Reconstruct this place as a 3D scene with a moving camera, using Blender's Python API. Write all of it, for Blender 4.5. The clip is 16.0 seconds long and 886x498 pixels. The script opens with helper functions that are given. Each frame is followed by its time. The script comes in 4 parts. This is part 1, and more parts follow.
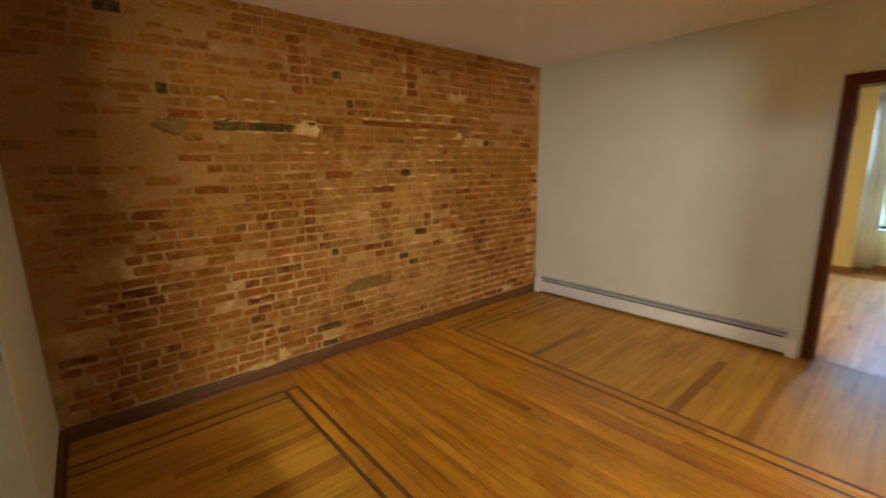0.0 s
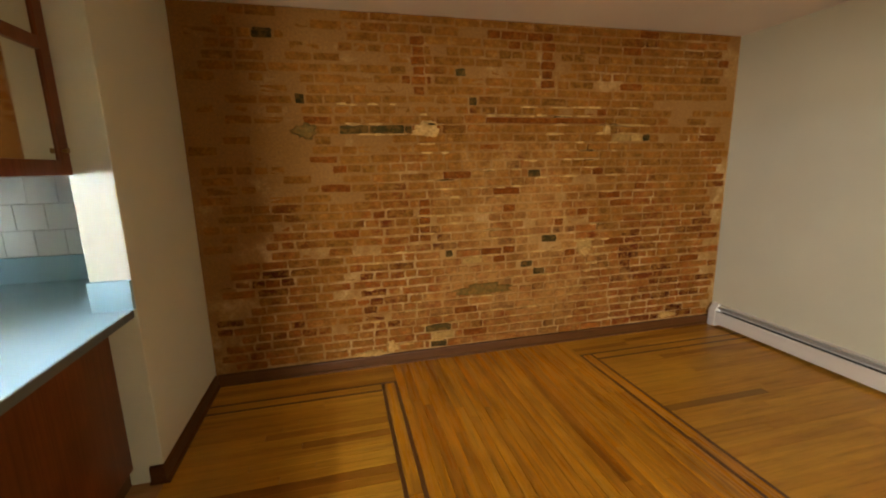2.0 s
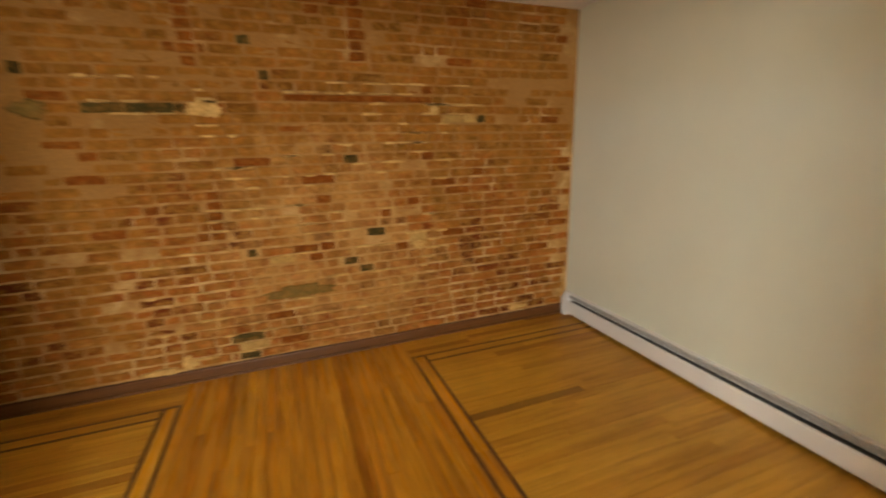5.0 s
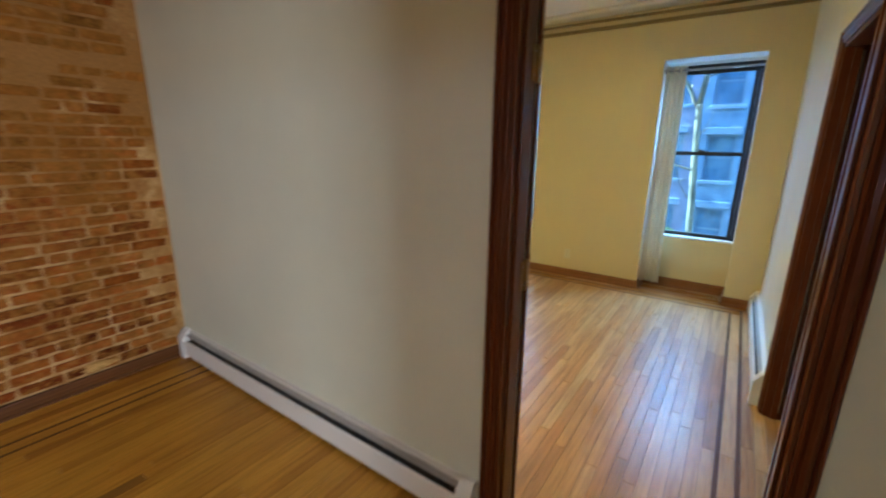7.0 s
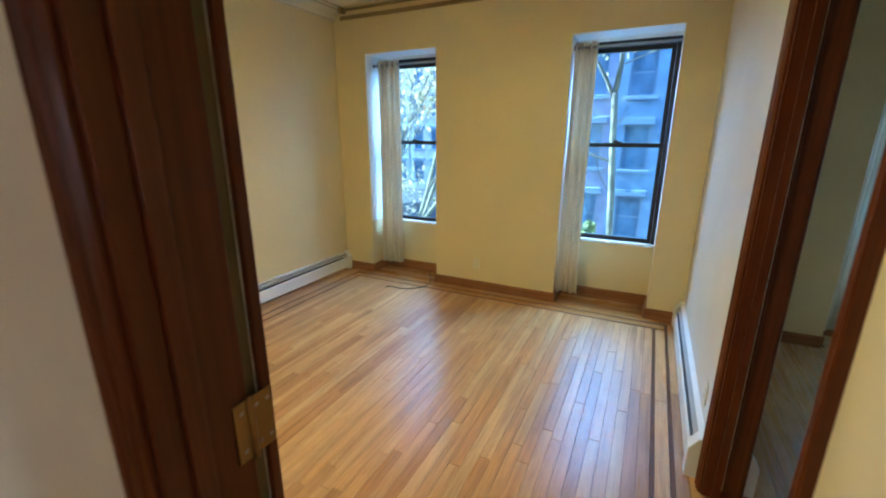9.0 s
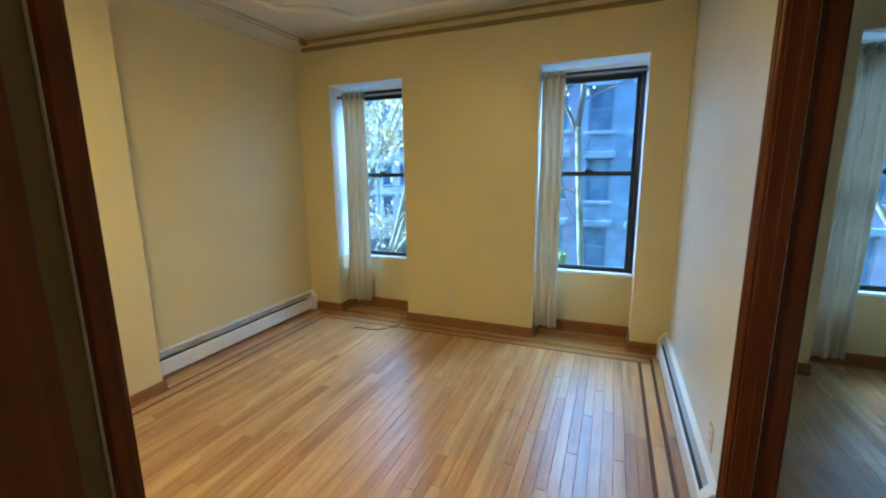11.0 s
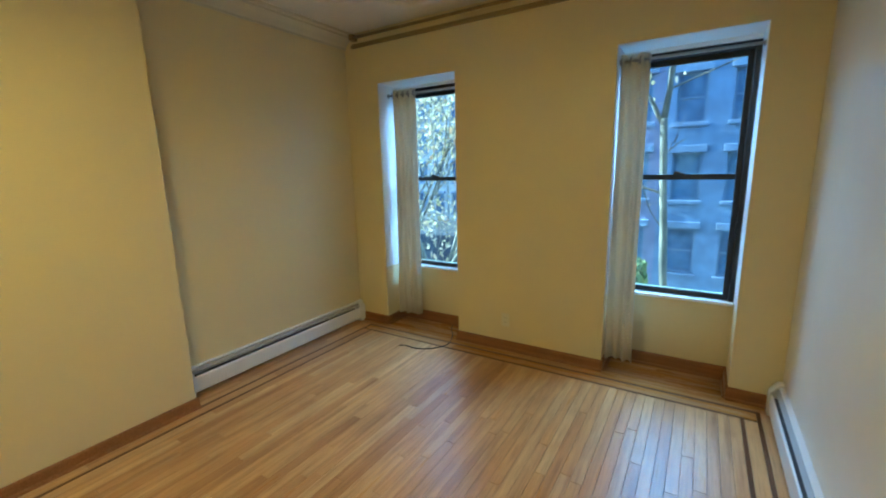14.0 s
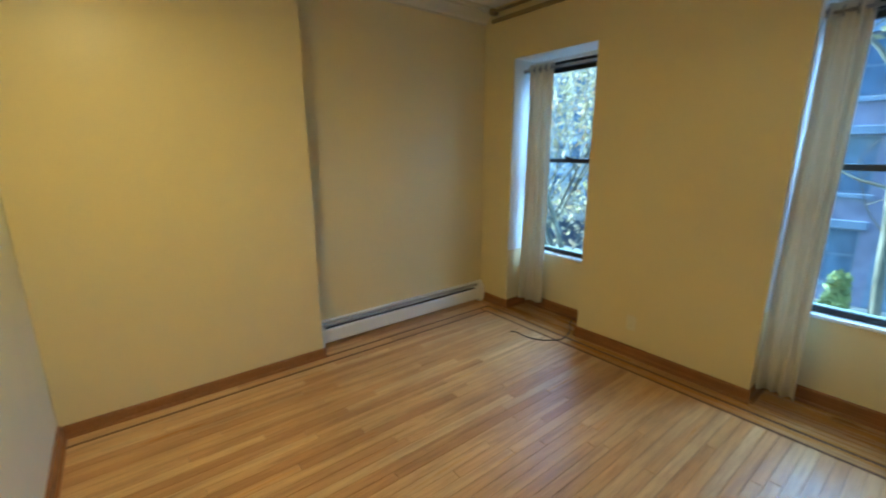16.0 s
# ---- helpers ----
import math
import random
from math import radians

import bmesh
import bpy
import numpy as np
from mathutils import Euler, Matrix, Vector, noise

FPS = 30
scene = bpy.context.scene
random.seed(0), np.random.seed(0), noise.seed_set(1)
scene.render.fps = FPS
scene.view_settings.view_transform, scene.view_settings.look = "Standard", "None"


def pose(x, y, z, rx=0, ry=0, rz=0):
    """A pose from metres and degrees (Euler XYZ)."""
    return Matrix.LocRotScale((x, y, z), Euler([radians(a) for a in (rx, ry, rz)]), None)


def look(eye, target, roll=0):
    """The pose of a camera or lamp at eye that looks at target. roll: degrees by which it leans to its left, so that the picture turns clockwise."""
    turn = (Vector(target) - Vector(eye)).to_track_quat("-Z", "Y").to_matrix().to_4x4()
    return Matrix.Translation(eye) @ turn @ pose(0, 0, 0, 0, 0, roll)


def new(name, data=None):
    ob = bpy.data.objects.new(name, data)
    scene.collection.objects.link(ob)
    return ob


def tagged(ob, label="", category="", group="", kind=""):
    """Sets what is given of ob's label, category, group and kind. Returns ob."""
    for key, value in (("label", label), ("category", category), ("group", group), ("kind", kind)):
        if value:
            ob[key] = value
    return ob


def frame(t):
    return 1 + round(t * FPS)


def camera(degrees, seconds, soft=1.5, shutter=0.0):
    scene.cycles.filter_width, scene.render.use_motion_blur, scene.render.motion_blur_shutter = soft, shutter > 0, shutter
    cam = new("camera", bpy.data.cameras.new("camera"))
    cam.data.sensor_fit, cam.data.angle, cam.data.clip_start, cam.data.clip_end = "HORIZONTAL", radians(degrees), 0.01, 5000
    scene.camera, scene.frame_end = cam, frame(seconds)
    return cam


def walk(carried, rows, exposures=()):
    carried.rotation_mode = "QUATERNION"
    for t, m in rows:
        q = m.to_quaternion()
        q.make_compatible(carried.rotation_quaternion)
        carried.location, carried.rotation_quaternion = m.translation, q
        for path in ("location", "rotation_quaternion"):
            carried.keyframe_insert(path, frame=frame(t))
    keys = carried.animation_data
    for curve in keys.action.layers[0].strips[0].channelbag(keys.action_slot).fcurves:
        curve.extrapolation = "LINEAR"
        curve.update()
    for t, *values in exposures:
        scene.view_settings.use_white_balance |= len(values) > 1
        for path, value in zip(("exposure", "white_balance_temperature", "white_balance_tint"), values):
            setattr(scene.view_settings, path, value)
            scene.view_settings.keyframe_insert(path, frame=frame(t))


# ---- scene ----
cam = camera(93.5, 16.0, 2.0, 0.6)
PATH = [
    (0, (0.052, -0.012, 1.523), (1.32, 1.483, 1.129), -1.1),
    (0.5, (0.226, 0.026, 1.518), (1.269, 1.687, 1.128), -1.1),
    (1, (0.349, 0.034, 1.517), (1.186, 1.808, 1.128), -2.1),
    (1.5, (0.494, 0.005, 1.512), (1.134, 1.86, 1.124), -2.5),
    (2, (0.699, -0.066, 1.535), (1.167, 1.839, 1.145), -1.2),
    (2.5, (0.827, -0.065, 1.528), (1.198, 1.859, 1.126), -0.8),
    (3, (0.993, 0.006, 1.535), (1.216, 1.957, 1.158), -0.4),
    (3.2, (1.067, 0.026, 1.54), (1.213, 1.986, 1.173), -0.5),
    (5.3, (1.895, -0.008, 1.546), (2.794, 1.705, 1.038), -0.2),
    (5.5, (2.001, 0.0, 1.542), (3.058, 1.624, 1.046), 0.6),
    (6, (2.289, -0.046, 1.535), (3.636, 1.355, 1.061), -0.6),
    (6.5, (2.595, -0.113, 1.539), (4.069, 1.15, 1.058), -0.3),
    (7, (2.88, -0.175, 1.55), (4.466, 0.936, 1.052), 0.5),
    (7.5, (3.176, -0.158, 1.528), (4.859, 0.805, 1.038), 0.2),
    (8, (3.44, -0.142, 1.554), (5.171, 0.721, 1.044), -0.5),
    (8.5, (3.686, -0.174, 1.562), (5.405, 0.693, 1.019), 0.3),
    (9, (3.869, -0.126, 1.548), (5.597, 0.728, 1.016), 0.1),
    (9.5, (3.975, -0.055, 1.498), (5.752, 0.741, 1.04), -0.6),
    (10, (4.033, -0.077, 1.52), (5.829, 0.703, 1.11), -0.3),
    (10.2, (4.045, -0.071, 1.5), (5.854, 0.694, 1.12), 0.0),
    (12.3, (4.148, 0.015, 1.536), (5.976, 0.728, 1.148), -1.5),
    (12.5, (4.22, 0.005, 1.554), (6.031, 0.76, 1.166), -1.6),
    (13, (4.351, -0.002, 1.576), (6.121, 0.842, 1.186), -1.7),
    (13.5, (4.418, 0.007, 1.573), (6.143, 0.943, 1.192), -1.6),
    (14, (4.53, 0.027, 1.558), (6.197, 1.064, 1.176), -1.3),
    (14.5, (4.661, 0.017, 1.57), (6.285, 1.114, 1.17), -1.1),
    (15, (4.725, -0.011, 1.575), (6.278, 1.178, 1.156), -0.7),
    (15.5, (4.747, -0.06, 1.574), (6.132, 1.308, 1.118), -0.3),
    (16, (4.723, -0.061, 1.556), (5.929, 1.466, 1.092), -0.1),
]
EXPOSURES = [(0.0, 2.92, 6150, 9), (3.0, 3.0, 6350, 10), (5.5, 3.2, 5900, 8), (6.5, 2.9, 5300, 9), (7.5, 2.8, 4900, 11), (9.0, 2.87, 5050, 13), (10.0, 2.76, 5080, 11), (12.5, 2.57, 5150, 10), (14.5, 2.31, 5150, 9), (16.0, 2.3, 5300, 12)]
walk(cam, [(t, look(eye, target, roll)) for t, eye, target, roll in PATH], EXPOSURES)

# ---- world, sun, large lights ----
world = bpy.data.worlds.new("sky")
scene.world = world
world.use_nodes = True
wn = world.node_tree
bg = wn.nodes["Background"]
sky = wn.nodes.new("ShaderNodeTexSky")
sky.sky_type = "NISHITA"
sky.sun_disc = False
SUN_EL, SUN_AZ = 30.0, -2.2
sky.sun_elevation, sky.sun_rotation = radians(SUN_EL), radians(SUN_AZ)
wn.links.new(sky.outputs["Color"], bg.inputs["Color"])
bg.inputs["Strength"].default_value = 0.15


def lamp(name, kind, m, energy, color, size=0.3, size_y=None):
    d = bpy.data.lights.new(name, kind)
    d.energy, d.color = energy, color
    if kind == "AREA":
        d.size = size
        if size_y:
            d.shape, d.size_y = "RECTANGLE", size_y
        else:
            d.shape = "DISK"
    ob = new(name, d)
    ob.matrix_world = m
    return ob


sun = lamp("sun", "SUN", look((0, 0, 30), (0 + math.sin(radians(SUN_AZ)) * -1, math.cos(radians(SUN_AZ)) * -1, 30 - math.tan(radians(SUN_EL)))), 5.0, (1.0, 0.9, 0.74))
sun.data.angle = radians(0.5)
# skylight falling into the street front's windows, from above the line of sight
lamp("skylight_front", "AREA", look((10.6, 0.6, 4.05), (7.0, 0.9, 0.5)), 162, (0.53, 0.77, 1.0), 6.5, 2.6)
# the same sky over the small room's window
lamp("skylight_small_room", "AREA", look((10.0, -1.9, 3.7), (6.6, -1.9, 0.3)), 34, (0.50, 0.75, 1.0), 1.6, 1.4)
# fill light in an assumed window at the far back of the flat, unseen
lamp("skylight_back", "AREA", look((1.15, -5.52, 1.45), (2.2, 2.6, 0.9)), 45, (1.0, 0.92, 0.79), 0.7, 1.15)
# warm ceiling lamp of the front room, out of sight overhead
lamp("ceiling_lamp_front", "AREA", look((4.70, 1.35, 2.50), (4.70, 1.35, 0)), 5.5, (1.0, 0.72, 0.21), 0.35)
# added warm fill for the middle room, no fixture known there
lamp("ceiling_lamp_middle", "AREA", look((1.6, 0.2, 2.52), (1.6, 0.2, 0)), 0.55, (1.0, 0.74, 0.42), 0.4)

# ---- materials ----


def nodes_of(name):
    m = bpy.data.materials.new(name)
    m.use_nodes = True
    nt = m.node_tree
    return m, nt, nt.nodes["Principled BSDF"]


def node(nt, kind, **kw):
    n = nt.nodes.new(kind)
    for k, v in kw.items():
        n.inputs[k.replace("_", " ")].default_value = v
    return n


def scaled_position(nt, scale, shift=None):
    """World position times a scale, shifted by a random per object."""
    g = nt.nodes.new("ShaderNodeNewGeometry")
    v = nt.nodes.new("ShaderNodeVectorMath")
    v.operation = "MULTIPLY"
    nt.links.new(g.outputs["Position"], v.inputs[0])
    v.inputs[1].default_value = scale
    if shift is None:
        return v.outputs[0]
    a = nt.nodes.new("ShaderNodeVectorMath")
    a.operation = "ADD"
    s = nt.nodes.new("ShaderNodeMath")
    s.operation = "MULTIPLY"
    s.inputs[1].default_value = 91.7
    nt.links.new(shift, s.inputs[0])
    nt.links.new(v.outputs[0], a.inputs[0])
    nt.links.new(s.outputs[0], a.inputs[1])
    return a.outputs[0]


def noise_tex(nt, vec, scale, detail=3.0, rough=0.55):
    n = node(nt, "ShaderNodeTexNoise", Scale=scale, Detail=detail, Roughness=rough)
    nt.links.new(vec, n.inputs["Vector"])
    return n.outputs["Fac"]


def ramp(nt, fac, stops):
    r = nt.nodes.new("ShaderNodeValToRGB")
    e = r.color_ramp.elements
    while len(e) < len(stops):
        e.new(0.5)
    for el, (p, c) in zip(e, stops):
        el.position, el.color = p, (*c, 1) if len(c) == 3 else c
    nt.links.new(fac, r.inputs["Fac"])
    return r.outputs["Color"]


def mixed(nt, fac, a, b, mode="MIX"):
    m = nt.nodes.new("ShaderNodeMix")
    m.data_type, m.blend_type = "RGBA", mode
    for sock, v in ((m.inputs[0], fac), (m.inputs[6], a), (m.inputs[7], b)):
        if isinstance(v, (int, float)):
            sock.default_value = v
        elif isinstance(v, tuple):
            sock.default_value = (*v, 1)
        else:
            nt.links.new(v, sock)
    return m.outputs[2]


def bumped(nt, bsdf, height, strength=0.2, distance=0.002):
    b = nt.nodes.new("ShaderNodeBump")
    b.inputs["Strength"].default_value, b.inputs["Distance"].default_value = strength, distance
    nt.links.new(height, b.inputs["Height"])
    nt.links.new(b.outputs["Normal"], bsdf.inputs["Normal"])


def grey(v):
    return (v, v, v)


def painted(name, color, rough=0.5, vary=0.06, bump=0.15, fine=140, metal=0.0):
    """Paint or a plain coat: faint blotches, fine relief."""
    m, nt, b = nodes_of(name)
    p = scaled_position(nt, (1, 1, 1))
    big = noise_tex(nt, p, 1.7, 4)
    lo = tuple(c * (1 - vary) for c in color)
    hi = tuple(min(1, c * (1 + vary)) for c in color)
    nt.links.new(ramp(nt, big, [(0.3, lo), (0.7, hi)]), b.inputs["Base Color"])
    small = noise_tex(nt, p, fine, 3)
    nt.links.new(ramp(nt, noise_tex(nt, p, 5, 3), [(0.3, grey(max(0.02, rough - 0.05))), (0.7, grey(rough + 0.05))]), b.inputs["Roughness"])
    b.inputs["Metallic"].default_value = metal
    bumped(nt, b, small, bump, 0.0012)
    return m


def boards(name, along, tones, rough=0.36, random_from="object", gloss=0.34, figure=0.0):
    """Strip flooring: a tone a board, long grain, dark pores."""
    m, nt, b = nodes_of(name)
    if random_from == "object":
        r = nt.nodes.new("ShaderNodeObjectInfo").outputs["Random"]
    else:
        r = nt.nodes.new("ShaderNodeNewGeometry").outputs["Random Per Island"]
    s = (1.6, 30, 30) if along == "x" else (30, 1.6, 30)
    f = (7, 260, 60) if along == "x" else (260, 7, 60)
    tone = ramp(nt, r, tones)
    grain = noise_tex(nt, scaled_position(nt, s, r), 1.0, 5, 0.6)
    pores = noise_tex(nt, scaled_position(nt, f, r), 1.0, 2)
    c = mixed(nt, 1.0, tone, ramp(nt, grain, [(0.25, (0.66, 0.60, 0.54)), (0.5, (1, 1, 1)), (0.75, (1.16, 1.12, 1.06))]), "MULTIPLY")
    c = mixed(nt, 1.0, c, ramp(nt, pores, [(0.3, (0.78, 0.74, 0.68)), (0.48, (1, 1, 1))]), "MULTIPLY")
    if figure:
        fig = noise_tex(nt, scaled_position(nt, (0.9, 11, 11) if along == "x" else (11, 0.9, 11), r), 1.0, 6, 0.7)
        c = mixed(nt, figure, c, ramp(nt, fig, [(0.36, (0.40, 0.30, 0.22)), (0.45, (0.80, 0.74, 0.66)), (0.52, (1.0, 1.0, 1.0)), (0.70, (1.22, 1.18, 1.1))]), "MULTIPLY")
    b.inputs["Specular IOR Level"].default_value = gloss
    blot = noise_tex(nt, scaled_position(nt, (1, 1, 1)), 2.2, 3)
    c = mixed(nt, 1.0, c, ramp(nt, blot, [(0.3, grey(0.86)), (0.7, grey(1.08))]), "MULTIPLY")
    nt.links.new(c, b.inputs["Base Color"])
    nt.links.new(ramp(nt, grain, [(0.3, grey(rough + 0.08)), (0.7, grey(rough - 0.05))]), b.inputs["Roughness"])
    bumped(nt, b, grain, 0.12, 0.001)
    return m


def varnished(name, dark, light, along="z", rough=0.26):
    """Dark varnished woodwork with streaky grain."""
    m, nt, b = nodes_of(name)
    s = {"z": (85, 85, 1.1), "x": (1.1, 85, 85), "y": (85, 1.1, 85)}[along]
    g = noise_tex(nt, scaled_position(nt, s), 1.0, 5, 0.62)
    b.inputs["Specular IOR Level"].default_value = 0.24
    c = ramp(nt, g, [(0.28, dark), (0.72, light)])
    w = noise_tex(nt, scaled_position(nt, (1, 1, 1)), 9, 4)
    c = mixed(nt, 1.0, c, ramp(nt, w, [(0.3, grey(0.9)), (0.7, grey(1.06))]), "MULTIPLY")
    nt.links.new(c, b.inputs["Base Color"])
    b.inputs["Roughness"].default_value = rough
    bumped(nt, b, g, 0.1, 0.001)
    return m


def smear_shade_mask(nt, p, top):
    """Old mortar dragged over the wall; more high up and at the kitchen end, painting in shade."""
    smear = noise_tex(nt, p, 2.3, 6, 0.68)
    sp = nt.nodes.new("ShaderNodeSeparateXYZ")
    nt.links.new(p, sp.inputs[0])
    # rise with height and towards the kitchen puts shade into the colour
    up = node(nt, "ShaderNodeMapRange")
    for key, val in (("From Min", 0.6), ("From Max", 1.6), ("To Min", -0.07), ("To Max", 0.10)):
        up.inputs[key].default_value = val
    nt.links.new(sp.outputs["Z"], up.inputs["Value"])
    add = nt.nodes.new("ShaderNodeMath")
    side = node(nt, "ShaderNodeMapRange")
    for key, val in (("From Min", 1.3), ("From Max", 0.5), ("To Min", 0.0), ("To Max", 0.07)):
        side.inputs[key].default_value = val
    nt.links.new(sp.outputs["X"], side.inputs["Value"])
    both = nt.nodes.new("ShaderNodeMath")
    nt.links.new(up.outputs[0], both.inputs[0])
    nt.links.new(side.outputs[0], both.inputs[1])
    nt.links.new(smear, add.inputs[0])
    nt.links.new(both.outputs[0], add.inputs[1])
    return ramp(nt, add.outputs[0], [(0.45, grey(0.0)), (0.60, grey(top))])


def lit_lime_mask(nt, p):
    """Pale lime broken into rags, massed mid-wall to paint in the light that falls there."""
    d = nt.nodes.new("ShaderNodeVectorMath")
    d.operation = "DISTANCE"
    q = scaled_position(nt, (0.8, 0, 0.8))
    nt.links.new(q, d.inputs[0])
    d.inputs[1].default_value = (1.68, 0, 0.62)
    # fade with distance paints the wall's lit middle paler
    near = node(nt, "ShaderNodeMapRange")
    for key, val in (("From Min", 0.25), ("From Max", 1.15), ("To Min", 0.16), ("To Max", -0.10)):
        near.inputs[key].default_value = val
    nt.links.new(d.outputs["Value"], near.inputs["Value"])
    add = nt.nodes.new("ShaderNodeMath")
    nt.links.new(noise_tex(nt, p, 4.2, 7, 0.72), add.inputs[0])
    nt.links.new(near.outputs[0], add.inputs[1])
    return ramp(nt, add.outputs[0], [(0.50, grey(0.0)), (0.70, grey(0.62))])


def brick_skin(name, random_from="object", tones=None):
    """Old reused brick: a tone a brick, smeared with mortar in broad patches."""
    m, nt, b = nodes_of(name)
    if random_from == "object":
        r = nt.nodes.new("ShaderNodeObjectInfo").outputs["Random"]
    else:
        r = nt.nodes.new("ShaderNodeNewGeometry").outputs["Random Per Island"]
    tone = ramp(nt, r, tones or BRICK_TONES)
    p = scaled_position(nt, (1, 1, 1))
    rough_grain = noise_tex(nt, p, 48, 5, 0.7)
    cloud = noise_tex(nt, p, 14, 4, 0.6)
    c = tone
    rag = noise_tex(nt, scaled_position(nt, (1, 1, 1.5)), 17, 6, 0.7)
    c = mixed(nt, ramp(nt, rag, [(0.46, grey(0.0)), (0.58, grey(0.80 if tones is None else 0.35))]), c, (0.27, 0.120, 0.020))
    if tones is None:
        c = mixed(nt, smear_shade_mask(nt, p, 0.62), c, SMEAR_SHADE)
        dab = noise_tex(nt, scaled_position(nt, (1, 1, 2.2)), 9, 5, 0.6)
        c = mixed(nt, ramp(nt, dab, [(0.58, grey(0.0)), (0.72, grey(0.5))]), c, LIME_AND_LIT)
        c = mixed(nt, lit_lime_mask(nt, p), c, LIME_AND_LIT)
    c = mixed(nt, 1.0, c, ramp(nt, rough_grain, [(0.25, grey(0.62)), (0.7, grey(1.2))]), "MULTIPLY")
    c = mixed(nt, 1.0, c, ramp(nt, cloud, [(0.3, (0.72, 0.70, 0.66)), (0.7, (1.2, 1.2, 1.2))]), "MULTIPLY")
    nt.links.new(c, b.inputs["Base Color"])
    b.inputs["Roughness"].default_value = 0.88
    b.inputs["Specular IOR Level"].default_value = 0.08
    bumped(nt, b, rough_grain, 0.6, 0.005)
    return m


SMEAR_SHADE = (0.240, 0.106, 0.0125)
LIME_AND_LIT = (0.40, 0.205, 0.052)
BRICK_TONES = [(0.0, (0.292, 0.093, 0.0126)), (0.18, (0.243, 0.065, 0.0090)), (0.36, (0.302, 0.104, 0.0162)), (0.52, (0.189, 0.043, 0.0067)), (0.66, (0.238, 0.070, 0.0099)), (0.80, (0.130, 0.026, 0.0045)), (1.0, (0.078, 0.016, 0.0036))]

M = {}
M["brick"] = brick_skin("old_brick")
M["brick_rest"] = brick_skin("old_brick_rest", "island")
M["brick_black"] = brick_skin("burnt_brick", "object", [(0.0, (0.036, 0.025, 0.006)), (1.0, (0.060, 0.042, 0.010))])
M["brick_red"] = brick_skin("dark_red_brick", "object", [(0.0, (0.150, 0.036, 0.0030)), (1.0, (0.200, 0.054, 0.0045))])
M["brick_pale"] = brick_skin("limed_brick", "object", [(0.0, (0.38, 0.22, 0.060)), (1.0, (0.46, 0.29, 0.095))])


def mortar_skin():
    m, nt, b = nodes_of("mortar")
    p = scaled_position(nt, (1, 1, 1))
    big = noise_tex(nt, p, 1.6, 5, 0.6)
    c = ramp(nt, noise_tex(nt, p, 4.5, 6, 0.65), [(0.38, (0.26, 0.118, 0.018)), (0.50, (0.35, 0.185, 0.048)), (0.62, (0.50, 0.315, 0.120))])
    c = mixed(nt, smear_shade_mask(nt, p, 0.95), c, SMEAR_SHADE)
    c = mixed(nt, lit_lime_mask(nt, p), c, LIME_AND_LIT)
    g = noise_tex(nt, p, 70, 4, 0.7)
    c = mixed(nt, 1.0, c, ramp(nt, g, [(0.25, grey(0.7)), (0.7, grey(1.2))]), "MULTIPLY")
    nt.links.new(c, b.inputs["Base Color"])
    b.inputs["Roughness"].default_value = 0.88
    bumped(nt, b, g, 0.6, 0.004)
    return m


M["mortar"] = mortar_skin()
M["patch"] = brick_skin("cement_patch", "object", [(0.0, (0.15, 0.092, 0.020)), (1.0, (0.17, 0.105, 0.025))])
M["lime_patch"] = brick_skin("lime_patch", "object", [(0.0, (0.52, 0.31, 0.095)), (1.0, (0.60, 0.38, 0.130))])
M["wall"] = painted("cream_wall_paint", (0.72, 0.605, 0.335), 0.37, 0.015, 0.10)
M["wall_a"] = painted("pale_wall_paint", (0.68, 0.69, 0.56), 0.38, 0.03, 0.10)
# cream wall paint made paler, the window's cool sheen put into its colour
M["wall_side"] = painted("side_wall_paint_lit", (0.73, 0.685, 0.58), 0.34, 0.03, 0.10)
M["ceiling"] = painted("ceiling_paint", (0.78, 0.74, 0.68), 0.7, 0.03, 0.1)
M["reveal"] = painted("white_reveal_paint", (0.82, 0.83, 0.82), 0.45, 0.03, 0.1)
M["crown"] = painted("crown_paint", (0.62, 0.57, 0.44), 0.5, 0.05, 0.1)
M["rail"] = painted("picture_rail_paint", (0.27, 0.195, 0.08), 0.45, 0.1, 0.1)
M["oak_a_x"] = boards("amber_oak_x", "x", [(0, (0.458, 0.216, 0.016)), (0.35, (0.526, 0.260, 0.021)), (0.7, (0.572, 0.294, 0.026)), (0.93, (0.469, 0.216, 0.016)), (1, (0.286, 0.108, 0.008))])
M["oak_a_y"] = boards("amber_oak_y", "y", [(0, (0.480, 0.196, 0.009)), (0.3, (0.575, 0.255, 0.013)), (0.65, (0.640, 0.300, 0.018)), (0.9, (0.530, 0.220, 0.011)), (1, (0.410, 0.150, 0.008))], 0.27, "object", 0.45, 0.65)
B_TONES = [(0, (0.41, 0.206, 0.068)), (0.15, (0.49, 0.262, 0.094)), (0.45, (0.54, 0.305, 0.116)), (0.75, (0.575, 0.342, 0.140)), (0.93, (0.62, 0.395, 0.180)), (1, (0.40, 0.195, 0.062))]
M["oak_b_x"] = boards("pale_oak_x", "x", B_TONES, 0.31, "object", 0.45, 0.3)
M["oak_b_y"] = boards("pale_oak_y", "y", [(p, (c[0] * 0.84, c[1] * 0.74, c[2] * 0.56)) for p, c in B_TONES], 0.26)
M["oak_rest"] = boards("pale_oak_rest", "x", B_TONES, 0.26, "island")
M["oak_a_rest"] = boards("amber_oak_rest", "x", [(0, (0.36, 0.185, 0.050)), (1, (0.47, 0.265, 0.085))], 0.3, "island")
M["oak_dark"] = varnished("stained_board", (0.21, 0.095, 0.014), (0.29, 0.140, 0.024), "x", 0.32)
